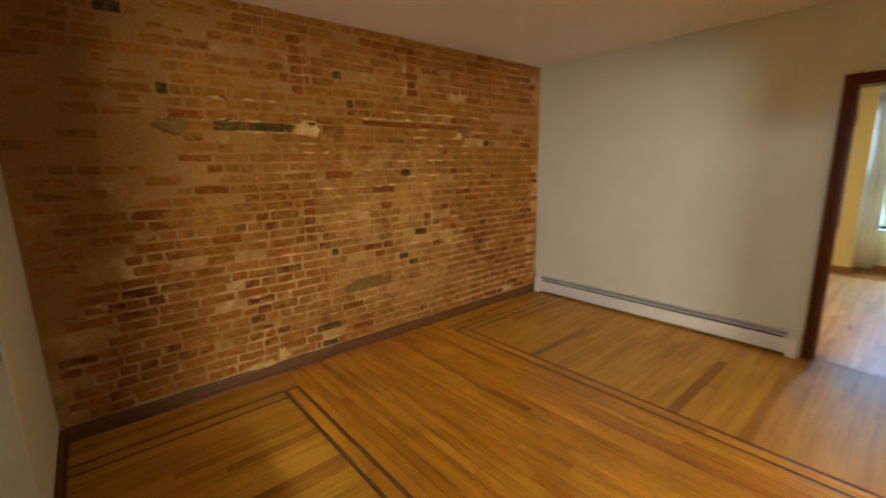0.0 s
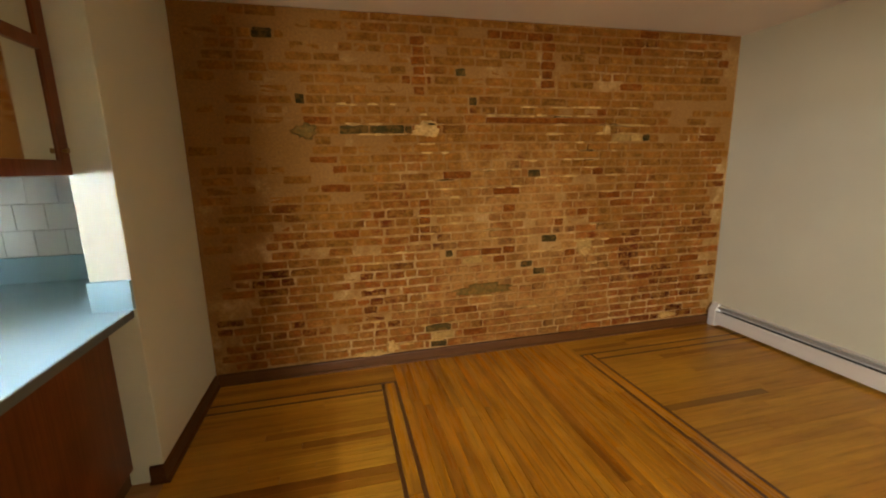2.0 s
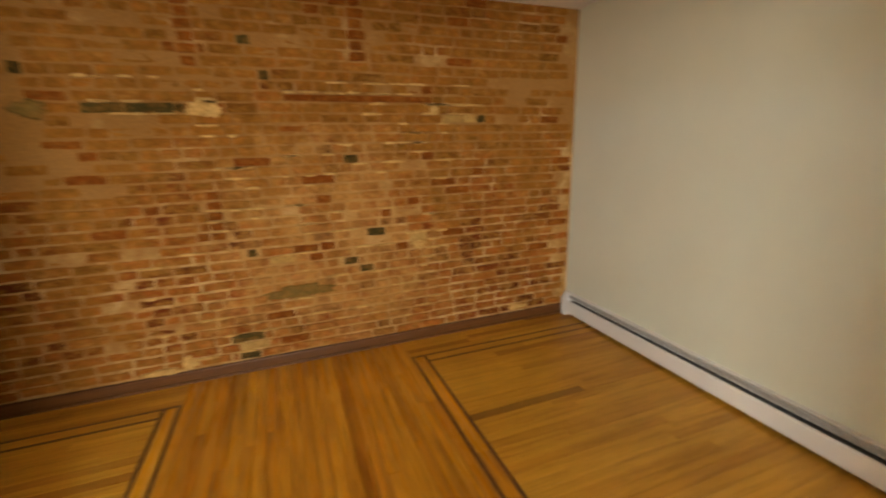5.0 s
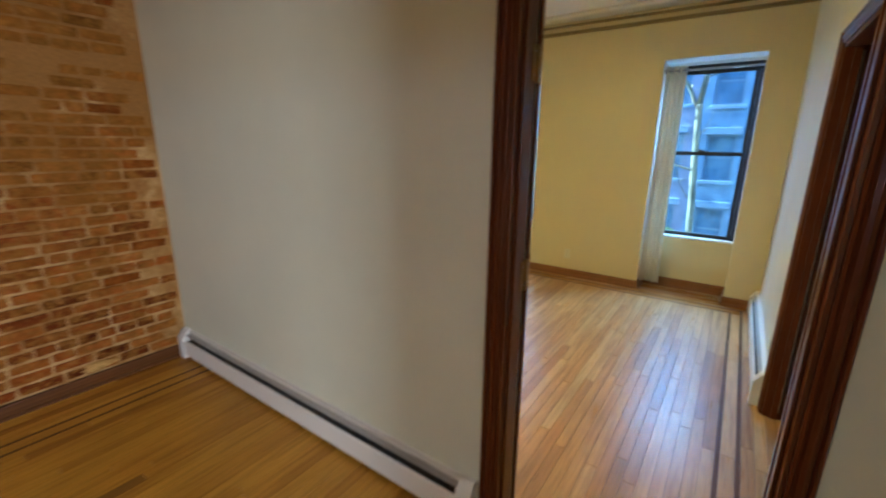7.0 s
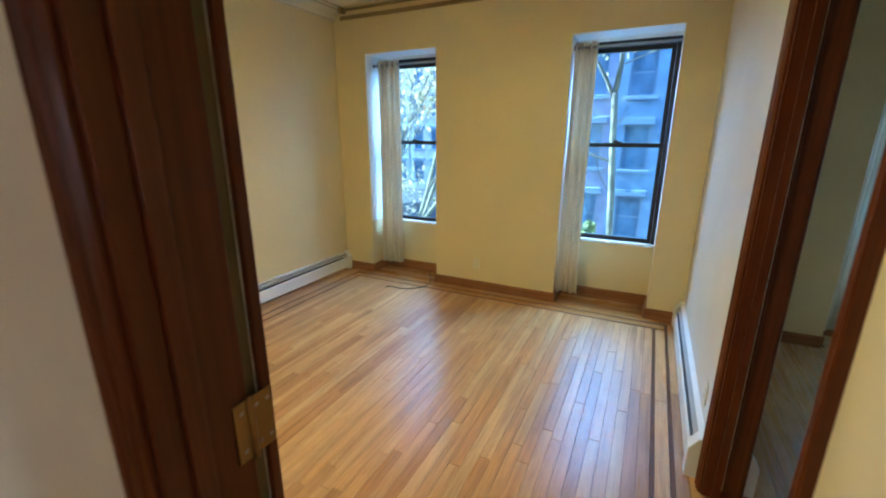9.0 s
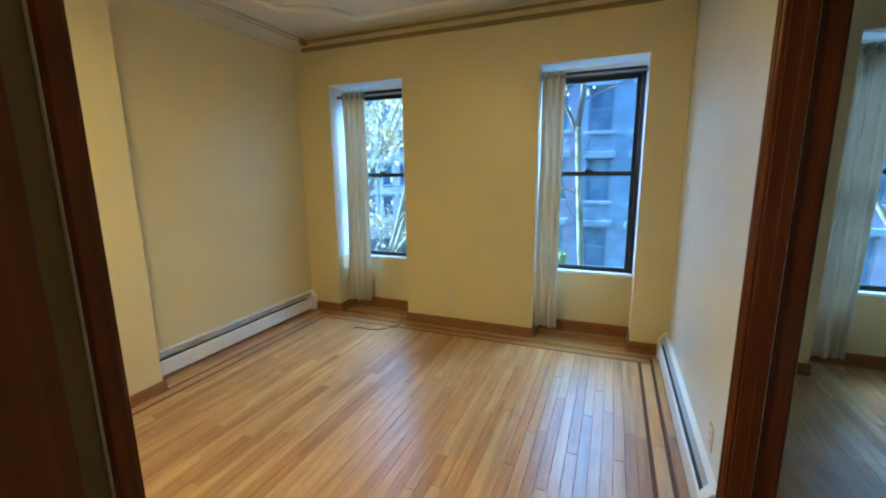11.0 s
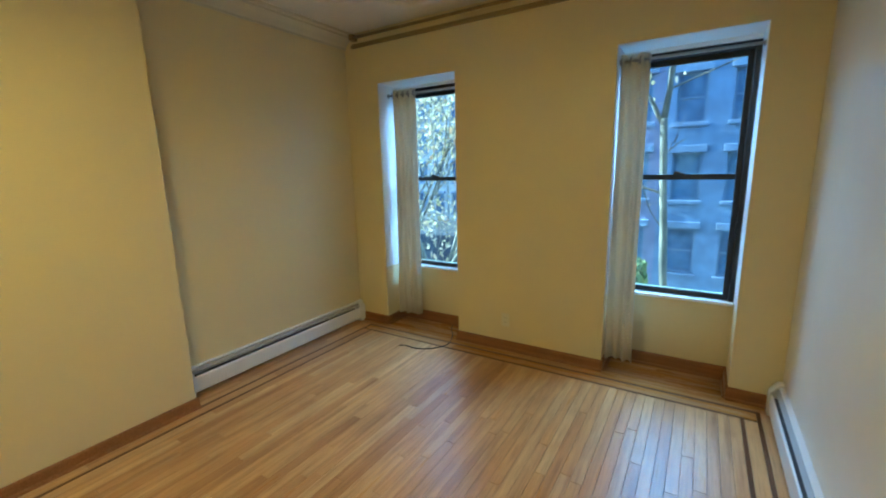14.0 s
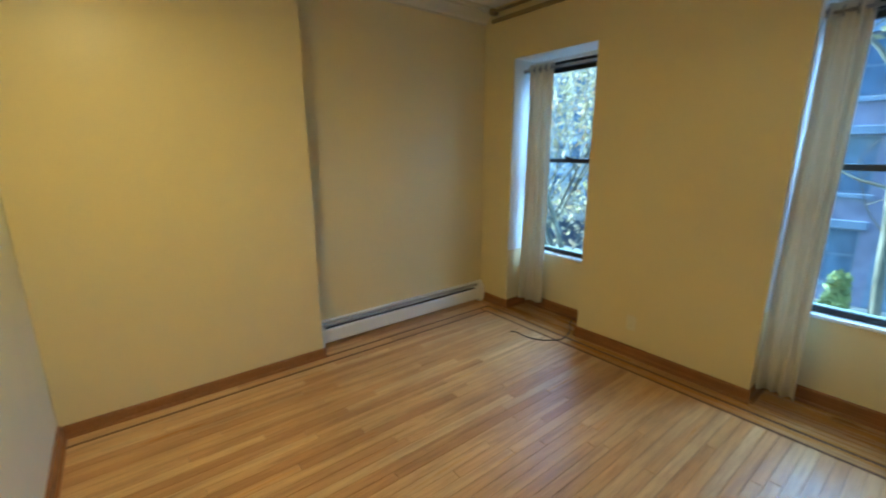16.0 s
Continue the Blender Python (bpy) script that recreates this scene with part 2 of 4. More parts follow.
M["walnut"] = varnished("walnut_strip", (0.085, 0.036, 0.014), (0.15, 0.066, 0.026), "x", 0.3)
M["subfloor"] = painted("dark_joint", (0.06, 0.03, 0.012), 0.8)
M["trim"] = varnished("dark_red_varnish", (0.072, 0.0170, 0.0040), (0.132, 0.035, 0.0085), "z", 0.28)
M["trim_h"] = varnished("dark_red_varnish_level", (0.072, 0.0170, 0.0040), (0.132, 0.035, 0.0085), "y", 0.30)
M["base_a"] = varnished("brown_baseboard", (0.080, 0.028, 0.006), (0.125, 0.048, 0.011), "x", 0.42)
M["base_b"] = varnished("tan_baseboard", (0.22, 0.090, 0.030), (0.32, 0.145, 0.052), "y", 0.35)
M["enamel"] = painted("white_enamel", (0.78, 0.76, 0.72), 0.35, 0.03, 0.05)
M["fin"] = painted("dark_fins", (0.03, 0.028, 0.025), 0.6)
M["damper"] = painted("grey_damper", (0.36, 0.35, 0.33), 0.4, 0.05, 0.05)
M["sash"] = painted("bronze_aluminium", (0.028, 0.030, 0.032), 0.4, 0.1, 0.05, 140, 0.3)
M["brass"] = painted("tarnished_brass", (0.30, 0.19, 0.07), 0.38, 0.2, 0.1, 90, 0.9)
M["steel"] = painted("brushed_nickel", (0.42, 0.40, 0.38), 0.32, 0.05, 0.05, 140, 0.9)
M["plate"] = painted("ivory_plate", (0.72, 0.66, 0.48), 0.35)
M["olive"] = painted("olive_paint", (0.15, 0.115, 0.05), 0.5)
M["cable"] = painted("black_cable", (0.02, 0.018, 0.016), 0.5)
M["counter"] = painted("blue_laminate", (0.34, 0.55, 0.64), 0.5, 0.012, 0.02, 300)
M["counter_edge"] = painted("counter_edge", (0.10, 0.13, 0.14), 0.4)
M["cabinet"] = varnished("cherry_cabinet", (0.115, 0.029, 0.007), (0.19, 0.055, 0.014), "z", 0.3)
M["cabinet_in"] = painted("cabinet_inside", (0.05, 0.022, 0.010), 0.7)
M["mirror"] = painted("mirrored_glass", (0.74, 0.71, 0.64), 0.06, 0.02, 0.0, 140, 1.0)
M["tile"] = painted("white_tile", (0.80, 0.80, 0.76), 0.16, 0.03, 0.02)
M["grout"] = painted("grout", (0.55, 0.53, 0.48), 0.8)
M["black"] = painted("black_plastic", (0.02, 0.02, 0.022), 0.35)


def cloth():
    m, nt, b = nodes_of("curtain_linen")
    p = scaled_position(nt, (1, 1, 1))
    w = noise_tex(nt, p, 320, 2)
    c = ramp(nt, noise_tex(nt, p, 3, 3), [(0.3, (0.70, 0.65, 0.54)), (0.7, (0.78, 0.73, 0.62))])
    nt.links.new(c, b.inputs["Base Color"])
    b.inputs["Roughness"].default_value = 0.9
    bumped(nt, b, w, 0.3, 0.001)
    t = node(nt, "ShaderNodeBsdfTranslucent")
    nt.links.new(c, t.inputs["Color"])
    mx = nt.nodes.new("ShaderNodeMixShader")
    mx.inputs[0].default_value = 0.25
    nt.links.new(b.outputs[0], mx.inputs[1])
    nt.links.new(t.outputs[0], mx.inputs[2])
    nt.links.new(mx.outputs[0], nt.nodes["Material Output"].inputs["Surface"])
    return m


def glass(name, tint=(1, 1, 1), rough=0.0):
    m, nt, b = nodes_of(name)
    b.inputs["Base Color"].default_value = (*tint, 1)
    b.inputs["Roughness"].default_value = rough
    b.inputs["IOR"].default_value = 1.45
    b.inputs["Transmission Weight"].default_value = 1.0
    return m


M["cloth"] = cloth()
# blue tint puts the cool light outdoors into the glass
M["glass"] = glass("blue_daylight_glass", (0.48, 0.82, 1.0))



def led():
    m, nt, b = nodes_of("lamp_tube")
    b.inputs["Base Color"].default_value = (0.8, 0.8, 0.8, 1)
    b.inputs["Emission Color"].default_value = (0.92, 0.96, 1.0, 1)
    b.inputs["Emission Strength"].default_value = 36.0
    return m


M["led"] = led()
# facades, panes and frames: blue street shade and haze mixed into the colours
M["stone"] = painted("shade_blue_stone", (0.24, 0.31, 0.41), 0.85, 0.2, 0.4, 30)
M["stone_trim"] = painted("shade_blue_trim", (0.25, 0.31, 0.40), 0.8, 0.15, 0.3, 30)
M["red_brick_far"] = painted("shade_blue_brick", (0.30, 0.29, 0.38), 0.85, 0.2, 0.4, 30)
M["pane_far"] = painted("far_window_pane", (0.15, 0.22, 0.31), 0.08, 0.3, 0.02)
# pale tone carries the sunshine on the farthest houses
M["pale_stone"] = painted("sun_paled_stone", (0.60, 0.58, 0.53), 0.85, 0.2, 0.3, 30)
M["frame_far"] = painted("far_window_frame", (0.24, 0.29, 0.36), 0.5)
M["asphalt"] = painted("asphalt", (0.05, 0.05, 0.052), 0.9, 0.2, 0.5, 40)
M["pavement"] = painted("pavement_slab", (0.26, 0.25, 0.23), 0.9, 0.15, 0.4, 20)
M["bark"] = painted("pale_bark", (0.25, 0.22, 0.16), 0.9, 0.5, 0.8, 12)


def leaf_skin():
    m, nt, b = nodes_of("autumn_leaf")
    r = nt.nodes.new("ShaderNodeNewGeometry").outputs["Random Per Island"]
    nt.links.new(ramp(nt, r, [(0, (0.42, 0.36, 0.16)), (0.4, (0.66, 0.55, 0.30)), (0.75, (0.74, 0.60, 0.38)), (1, (0.64, 0.36, 0.18))]), b.inputs["Base Color"])
    b.inputs["Roughness"].default_value = 0.6
    col = b.inputs["Base Color"].links[0].from_socket
    t = node(nt, "ShaderNodeBsdfTranslucent")
    nt.links.new(col, t.inputs["Color"])
    mx = nt.nodes.new("ShaderNodeMixShader")
    mx.inputs[0].default_value = 0.5
    nt.links.new(b.outputs[0], mx.inputs[1])
    nt.links.new(t.outputs[0], mx.inputs[2])
    nt.links.new(mx.outputs[0], nt.nodes["Material Output"].inputs["Surface"])
    return m


M["leaf"] = leaf_skin()
M["shrub"] = painted("shrub_leaf", (0.34, 0.38, 0.13), 0.5, 0.3)

# ---- mesh tools ----


def mesh_of(bm, name, material, smooth=False):
    me = bpy.data.meshes.new(name)
    bmesh.ops.recalc_face_normals(bm, faces=bm.faces)
    bm.to_mesh(me)
    bm.free()
    for mt in material if isinstance(material, (list, tuple)) else [material]:
        me.materials.append(mt)
    if smooth:
        for p in me.polygons:
            p.use_smooth = True
    return me


def part(name, bm, material, parent=None, label="", smooth=False):
    ob = new(name, mesh_of(bm, name, material, smooth))
    if parent is not None:
        ob.parent = parent
    if label:
        ob["label"] = label
    return ob


def base(name, m=None):
    ob = new(name)
    ob.empty_display_size = 0.1
    if m is not None:
        ob.matrix_world = m
    return ob


def box(bm, x0, x1, y0, y1, z0, z1, bevel=0.0):
    vs = [bm.verts.new((x, y, z)) for z in (z0, z1) for y in (y0, y1) for x in (x0, x1)]
    fs = [bm.faces.new([vs[i] for i in f]) for f in ((0, 2, 3, 1), (4, 5, 7, 6), (0, 1, 5, 4), (2, 6, 7, 3), (0, 4, 6, 2), (1, 3, 7, 5))]
    if bevel:
        es = list({e for f in fs for e in f.edges})
        bmesh.ops.bevel(bm, geom=es, offset=bevel, segments=2, profile=0.5, affect="EDGES")
    return bm


def boxes(*rows, bevel=0.0):
    bm = bmesh.new()
    for r in rows:
        box(bm, *r, bevel=bevel)
    return bm


def extrude(profile, a, b, place):
    """A closed profile of (u, v) swept from a to b; place(u, v, w) gives the point."""
    bm = bmesh.new()
    r0 = [bm.verts.new(place(u, v, a)) for u, v in profile]
    r1 = [bm.verts.new(place(u, v, b)) for u, v in profile]
    n = len(profile)
    for i in range(n):
        bm.faces.new((r0[i], r0[(i + 1) % n], r1[(i + 1) % n], r1[i]))
    bm.faces.new(r0)
    bm.faces.new(r1[::-1])
    return bm


def tube(points, radii, sides=8, bm=None, cap=True):
    """A tapered tube through the points."""
    bm = bm or bmesh.new()
    pts = [Vector(p) for p in points]
    rings = []
    for i, p in enumerate(pts):
        d = (pts[min(i + 1, len(pts) - 1)] - pts[max(i - 1, 0)]).normalized()
        q = d.to_track_quat("Z", "Y")
        r = radii[i] if isinstance(radii, (list, tuple)) else radii
        rings.append([bm.verts.new(p + q @ Vector((math.cos(k * math.tau / sides) * r, math.sin(k * math.tau / sides) * r, 0))) for k in range(sides)])
    for a, b in zip(rings, rings[1:]):
        for k in range(sides):
            bm.faces.new((a[k], a[(k + 1) % sides], b[(k + 1) % sides], b[k]))
    if cap:
        bm.faces.new(rings[0][::-1])
        bm.faces.new(rings[-1])
    return bm


def structure(name, bm, material, label, category="wall"):
    return tagged(part(name, bm, material), label, category, kind="structure")


# ---- plan, in metres ----
NORTH = 3.035          # brick wall and alcove wall
STUB_X, STUB_Y = -0.25, 2.08
PA, PB = 4.125, 4.30  # the partition's two faces
D1 = (-0.392, 0.437)    # doorway in the partition, along y
DOOR_H = 2.02
RIGHT, RIGHT_C = -0.50, -0.625
SLOT = (4.260, 4.288)  # groove down the doorway's jamb
D2 = (4.875, 5.735)     # doorway in the front room's side wall, along x
BREAST_Y, BREAST_X = 2.822, 5.825
FRONT, SASH, OUT = 7.68, 7.97, 8.24
WINDOWS = [(1.835, 2.66), (-0.225, 0.585), (-2.30, -1.42)]
HEAD, SILL = 2.338, 0.575
CEIL_A, CEIL_B = 2.57, 2.80
BACK, WEST, C_SOUTH = -5.6, -2.3, -2.75

# ---- walls ----
structure("wall_north", boxes((PB, OUT, NORTH, 3.32, -0.1, 2.95)), M["wall"], "plain cream painted alcove wall beside the chimney breast")
structure("chimney_breast", boxes((PB, BREAST_X, BREAST_Y, NORTH, -0.02, 2.9), bevel=0.004), M["wall"], "cream painted chimney breast standing proud of wall")
structure("wall_partition", boxes((PA, SLOT[0], D1[1], 3.3, -0.1, 2.9), (SLOT[1], PB, D1[1], 3.3, -0.1, 2.9), (SLOT[0], SLOT[1], D1[1] + 0.008, 3.3, -0.1, 2.9), (PA, PB, C_SOUTH, D1[0], -0.1, 2.9), (PA, PB, D1[0], D1[1], DOOR_H, 2.9)), M["wall_a"], "plain pale painted partition wall with a doorway")
structure("wall_side", boxes((PB, D2[0], RIGHT_C, RIGHT, -0.1, 2.9), (D2[1], FRONT, RIGHT_C, RIGHT, -0.1, 2.9), (D2[0], D2[1], RIGHT_C, RIGHT, DOOR_H, 2.9)), M["wall_side"], "pale painted side wall with a doorway")
front = []
edges = [3.3] + [v for w in WINDOWS for v in (w[1], w[0])] + [C_SOUTH - 0.2]
for i in range(0, len(edges), 2):
    front.append((FRONT, OUT, edges[i + 1], edges[i], -0.1, 2.95))
for y0, y1 in WINDOWS:
    front.append((FRONT, OUT, y0, y1, HEAD, 2.95))
    front.append((SASH, OUT, y0, y1, -0.1, SILL))
structure("wall_front", boxes(*front), M["wall"], "cream painted window wall with three deep recesses")
lining = []
for y0, y1 in WINDOWS:
    lining += [(FRONT + 0.004, SASH, y0, y0 + 0.004, SILL + 0.02, HEAD), (FRONT + 0.004, SASH, y1 - 0.004, y1, SILL + 0.02, HEAD), (FRONT + 0.004, SASH, y0 + 0.004, y1 - 0.004, HEAD - 0.004, HEAD)]
structure("window_reveal", boxes(*lining), M["reveal"], "white painted window reveals", "trim")
structure("wall_stub", boxes((-0.418, STUB_X, STUB_Y, 3.3, -0.1, 2.7), bevel=0.004), M["wall_a"], "short pale painted wall end beside the kitchen counter")
structure("wall_kitchen", boxes((WEST, -0.418, 2.83, 3.3, -0.1, 2.7)), M["wall_a"], "plain painted kitchen wall behind the tiles")
structure("wall_west", boxes((WEST - 0.15, WEST, BACK, 3.3, -0.1, 2.7)), M["wall_a"], "plain painted wall closing the kitchen")
# window opening assumed, added for the fill light behind it
structure("wall_back", boxes((WEST, 0.80, BACK - 0.15, BACK, -0.1, 2.7), (1.50, PA, BACK - 0.15, BACK, -0.1, 2.7), (0.80, 1.50, BACK - 0.15, BACK, -0.1, 0.87), (0.80, 1.50, BACK - 0.15, BACK, 2.03, 2.7)), M["wall_a"], "plain painted back wall with a window opening")
# added out of sight: its opening trims the light from the back
structure("wall_cross", boxes((WEST, 0.71, -0.82, -0.70, -0.1, 2.7), (3.30, PA, -0.82, -0.70, -0.1, 2.7), (0.71, 3.30, -0.82, -0.70, 2.08, 2.7)), M["wall_a"], "plain painted cross wall with a wide opening")
structure("wall_back_side", boxes((PA, PB, BACK, C_SOUTH, -0.1, 2.7)), M["wall_a"], "plain painted wall closing the back of the flat")
# block added above the rooms to keep sun and sky off the street
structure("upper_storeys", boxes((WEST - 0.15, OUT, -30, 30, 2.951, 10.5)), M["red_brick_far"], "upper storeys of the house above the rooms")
structure("wall_south", boxes((PB, FRONT, C_SOUTH - 0.2, C_SOUTH, -0.1, 2.95)), M["wall"], "plain painted wall closing the small room")
tagged(part("ceiling_middle", boxes((WEST, PA, BACK, 3.3, CEIL_A, CEIL_A + 0.1)), M["ceiling"]), "flat off-white painted ceiling", "ceiling", kind="structure")
tagged(part("ceiling_front", boxes((PB, FRONT, C_SOUTH, 3.3, CEIL_B, CEIL_B + 0.1)), M["ceiling"]), "off-white painted ceiling with plaster beading", "ceiling", kind="structure")
structure("brick_backing", boxes((STUB_X - 0.05, PA, NORTH + 0.006, 3.3, -0.1, 2.7)), M["mortar"], "ochre smeared mortar behind the exposed bricks")

# ---- baseboards and trim ----


def skirting(name, a, b, wall, side, axis, h, material, label):
    """A baseboard with an eased top and a quarter-round shoe, from a to b along the axis; side: the way it faces."""
    prof = [(0, 0), (0.030, 0), (0.029, 0.008), (0.024, 0.016), (0.016, 0.019), (0.015, h - 0.012), (0.011, h - 0.003), (0.004, h), (0, h)]
    put = (lambda u, v, w: (w, wall + side * u, v)) if axis == "x" else (lambda u, v, w: (wall + side * u, w, v))
    return structure(name, extrude(prof, a, b, put), material, label, "baseboard")


skirting("baseboard", STUB_X + 0.016, PA - 0.03, NORTH, -1, "x", 0.085, M["base_a"], "dark brown wooden baseboard under the brick wall")
skirting("baseboard", STUB_Y - 0.03, NORTH - 0.016, STUB_X, 1, "y", 0.09, M["base_a"], "dark brown wooden baseboard on the wall end")
skirting("baseboard", -0.31, STUB_X, STUB_Y, -1, "x", 0.09, M["base_a"], "dark brown wooden baseboard on the wall end")
skirting("baseboard", PB + 0.016, BREAST_X + 0.014, BREAST_Y, -1, "x", 0.072, M["base_b"], "tan wooden baseboard along the chimney breast")
skirting("baseboard", D1[1] + 0.11, BREAST_Y - 0.016, PB, 1, "y", 0.09, M["base_b"], "tan wooden baseboard beside the doorway")
skirting("baseboard", PB + 0.016, D2[0] - 0.1, RIGHT, 1, "x", 0.09, M["base_b"], "tan wooden baseboard on the side wall")
yy = [2.985] + [v for w in WINDOWS[:2] for v in (w[1], w[0])] + [RIGHT + 0.07]
for i in range(0, len(yy), 2):
    skirting("baseboard", yy[i + 1] - (0.014 if i < 4 else 0), yy[i] + (0.014 if i else 0), FRONT, -1, "y", 0.085, M["base_b"], "tan wooden baseboard under the window wall")
for k, (y0, y1) in enumerate(WINDOWS):
    skirting("baseboard", y0 + 0.001, y1 - 0.001, SASH, -1, "y", 0.10, M["base_b"], "tan wooden baseboard in the window recess")
    for yw, s in ((y0, 1), (y1, -1)):
        skirting("baseboard", FRONT - 0.001, SASH - 0.017, yw, s, "x", 0.085, M["base_b"], "tan wooden baseboard in the window recess")
skirting("baseboard", WINDOWS[2][1] + 0.001, RIGHT_C - 0.08, FRONT, -1, "y", 0.085, M["base_b"], "tan wooden baseboard under the window wall")

CASING = [(u * 0.66, v) for u, v in [(0.0, 0.0), (0.0, 0.016), (0.010, 0.020), (0.018, 0.016), (0.026, 0.022), (0.042, 0.026), (0.056, 0.022), (0.062, 0.017), (0.070, 0.026), (0.080, 0.028), (0.085, 0.022), (0.085, 0.0)]]


def door_frame(name, label, lo, hi, faces, axis, slot=False):
    """Varnished jambs and moulded casings round an opening from lo to hi; faces: the wall's two faces, the first on the side of entry."""
    root = tagged(base(name), label, "door frame", kind="structure")
    f0, f1 = faces
    s = 1 if f1 > f0 else -1

    def P(a, d, z):
        return (d, a, z) if axis == "y" else (a, d, z)

    for face, out in ((f0, -s), (f1, s)):
        for edge, way in ((lo, -1), (hi, 1)):
            part("casing", extrude(CASING, 0.0, DOOR_H + 0.056, lambda u, v, w: P(edge + way * u, face + out * v, w)), M["trim"], root)
        part("head_casing", extrude(CASING, lo, hi, lambda u, v, w: P(w, face + out * v, DOOR_H + u)), M["trim_h"], root)
    t = 0.02

    def slab(a0, a1, d0, d1, z0, z1):
        p, q = P(a0, d0, z0), P(a1, d1, z1)
        return boxes((min(p[0], q[0]), max(p[0], q[0]), min(p[1], q[1]), max(p[1], q[1]), z0, z1), bevel=0.002)

    e = 0.008 * s
    gap0, gap1 = SLOT if slot else (f1 - 0.05 * s, f1 - 0.05 * s)
    for edge, way in ((lo, 1), (hi, -1)):
        part("jamb", slab(edge, edge + way * 0.012, f0 - e, gap0, 0, DOOR_H), M["trim"], root)
        part("jamb", slab(edge, edge + way * (0.012 if slot else 0.004), gap1, f1 + e, 0, DOOR_H), M["trim"], root)
        part("door_stop", slab(edge + way * 0.012, edge + way * 0.022, f0 + 0.03 * s, f0 + 0.06 * s, 0, DOOR_H - t), M["trim"], root)
    part("head_jamb", slab(lo + 0.012, hi - 0.012, f0 - e, f1 + e, DOOR_H - t, DOOR_H), M["trim_h"], root)
    return root


frame_1 = door_frame("door_1", "dark varnished wooden door frame with moulded casing, no door", D1[0], D1[1], (PA, PB), "y", True)
frame_2 = door_frame("door_2", "dark varnished wooden door frame with worn casing edges", D2[0], D2[1], (RIGHT, RIGHT_C), "x")
part("rebate_strip", boxes((SLOT[0] + 0.001, SLOT[1] - 0.001, D1[1] + 0.003, D1[1] + 0.0075, 0, DOOR_H)), M["olive"], frame_1, "dull olive painted rebate")
for ax, ay in ((D2[1] - 0.0135, RIGHT - 0.06), (D2[0] - 0.052, RIGHT + 0.026)):
    part("worn_edge", boxes((ax, ax + 0.003, ay - 0.004, ay, 0.05, DOOR_H - 0.04)), M["plate"], frame_2, "pale worn paint line")
for z in (1.075, 1.80):
    leaf_y = D1[1] - 0.012
    h = part("hinge", boxes((4.229, 4.256, leaf_y - 0.0035, leaf_y - 0.0005, z - 0.055, z + 0.055), (4.264, 4.303, leaf_y - 0.0035, leaf_y - 0.0005, z - 0.055, z + 0.055), bevel=0.001), M["brass"], frame_1, "tarnished brass hinge")
    part("knuckle", tube([(4.260, leaf_y - 0.004, z - 0.06), (4.260, leaf_y - 0.004, z + 0.06)], 0.0065, 10), M["brass"], h, smooth=True)
    for sx in (4.243, 4.272, 4.294):
        for sz in (-0.036, 0.036):
            part("screw", tube([(sx, leaf_y - 0.0034, z + sz), (sx, leaf_y - 0.0044, z + sz)], 0.004, 8), M["steel"], h, "dull steel screw head")

# crown moulding on the alcove wall, picture rail on the window wall
prof = [(0, 2.675), (0.012, 2.672), (0.014, 2.690), (0.030, 2.705), (0.050, 2.730), (0.075, 2.752), (0.090, 2.760), (0.092, 2.775), (0.115, 2.782), (0.118, 2.80), (0, 2.80)]
structure("crown", extrude(prof, BREAST_X, FRONT, lambda u, v, w: (w, NORTH - u, v)), M["crown"], "pale plaster crown moulding along the alcove", "trim")
prof = [(0, 2.672), (0.022, 2.672), (0.026, 2.688), (0.018, 2.696), (0.018, 2.706), (0, 2.706)]
structure("picture_rail", extrude(prof, RIGHT, NORTH - 0.1, lambda u, v, w: (FRONT - u, w, v)), M["rail"], "brown painted picture rail along the window wall", "trim")
rod = base("ceiling_conduit")
tagged(rod, "tan painted conduit under the ceiling edge", "conduit")
part("conduit", tube([(FRONT - 0.045, RIGHT + 0.004, 2.752), (FRONT - 0.045, NORTH - 0.13, 2.752)], 0.013, 10), M["rail"], rod, smooth=True)
part("elbow_box", boxes((FRONT - 0.075, FRONT - 0.003, NORTH - 0.165, NORTH - 0.12, 2.728, 2.778), bevel=0.004), M["rail"], rod)

# plaster bead on the front room's ceiling
qx, qy = (4.80, 7.39), (-0.1, 2.56)
cx, cy = (qx[0] + qx[1]) / 2, (qy[0] + qy[1]) / 2
quarter = [(1.0, 0.0), (1.0, 0.45), (0.995, 0.60), (0.97, 0.655), (0.89, 0.685), (0.80, 0.73), (0.73, 0.82), (0.685, 0.92), (0.65, 0.985), (0.56, 1.0), (0.0, 1.0)]
loop = []
for sx, sy, rev in ((1, 1, False), (-1, 1, True), (-1, -1, False), (1, -1, True)):
    q = quarter[::-1] if rev else quarter
    loop += [Vector((cx + sx * a * (qx[1] - qx[0]) / 2, cy + sy * b * (qy[1] - qy[0]) / 2, CEIL_B)) for a, b in q[:-1]]
smooth_loop = []
n = len(loop)
for i in range(n):
    p0, p1, p2, p3 = loop[i - 1], loop[i], loop[(i + 1) % n], loop[(i + 2) % n]
    for k in range(5):
        t = k / 5
        smooth_loop.append(0.5 * (2 * p1 + (p2 - p0) * t + (2 * p0 - 5 * p1 + 4 * p2 - p3) * t * t + (3 * p1 - p0 - 3 * p2 + p3) * t ** 3))
structure("ceiling_bead", tube([p - Vector((0, 0, 0.010)) for p in smooth_loop + smooth_loop[:1]], 0.030, 8, cap=False), M["ceiling"], "raised curving plaster bead on the ceiling", "trim")

# ---- windows ----


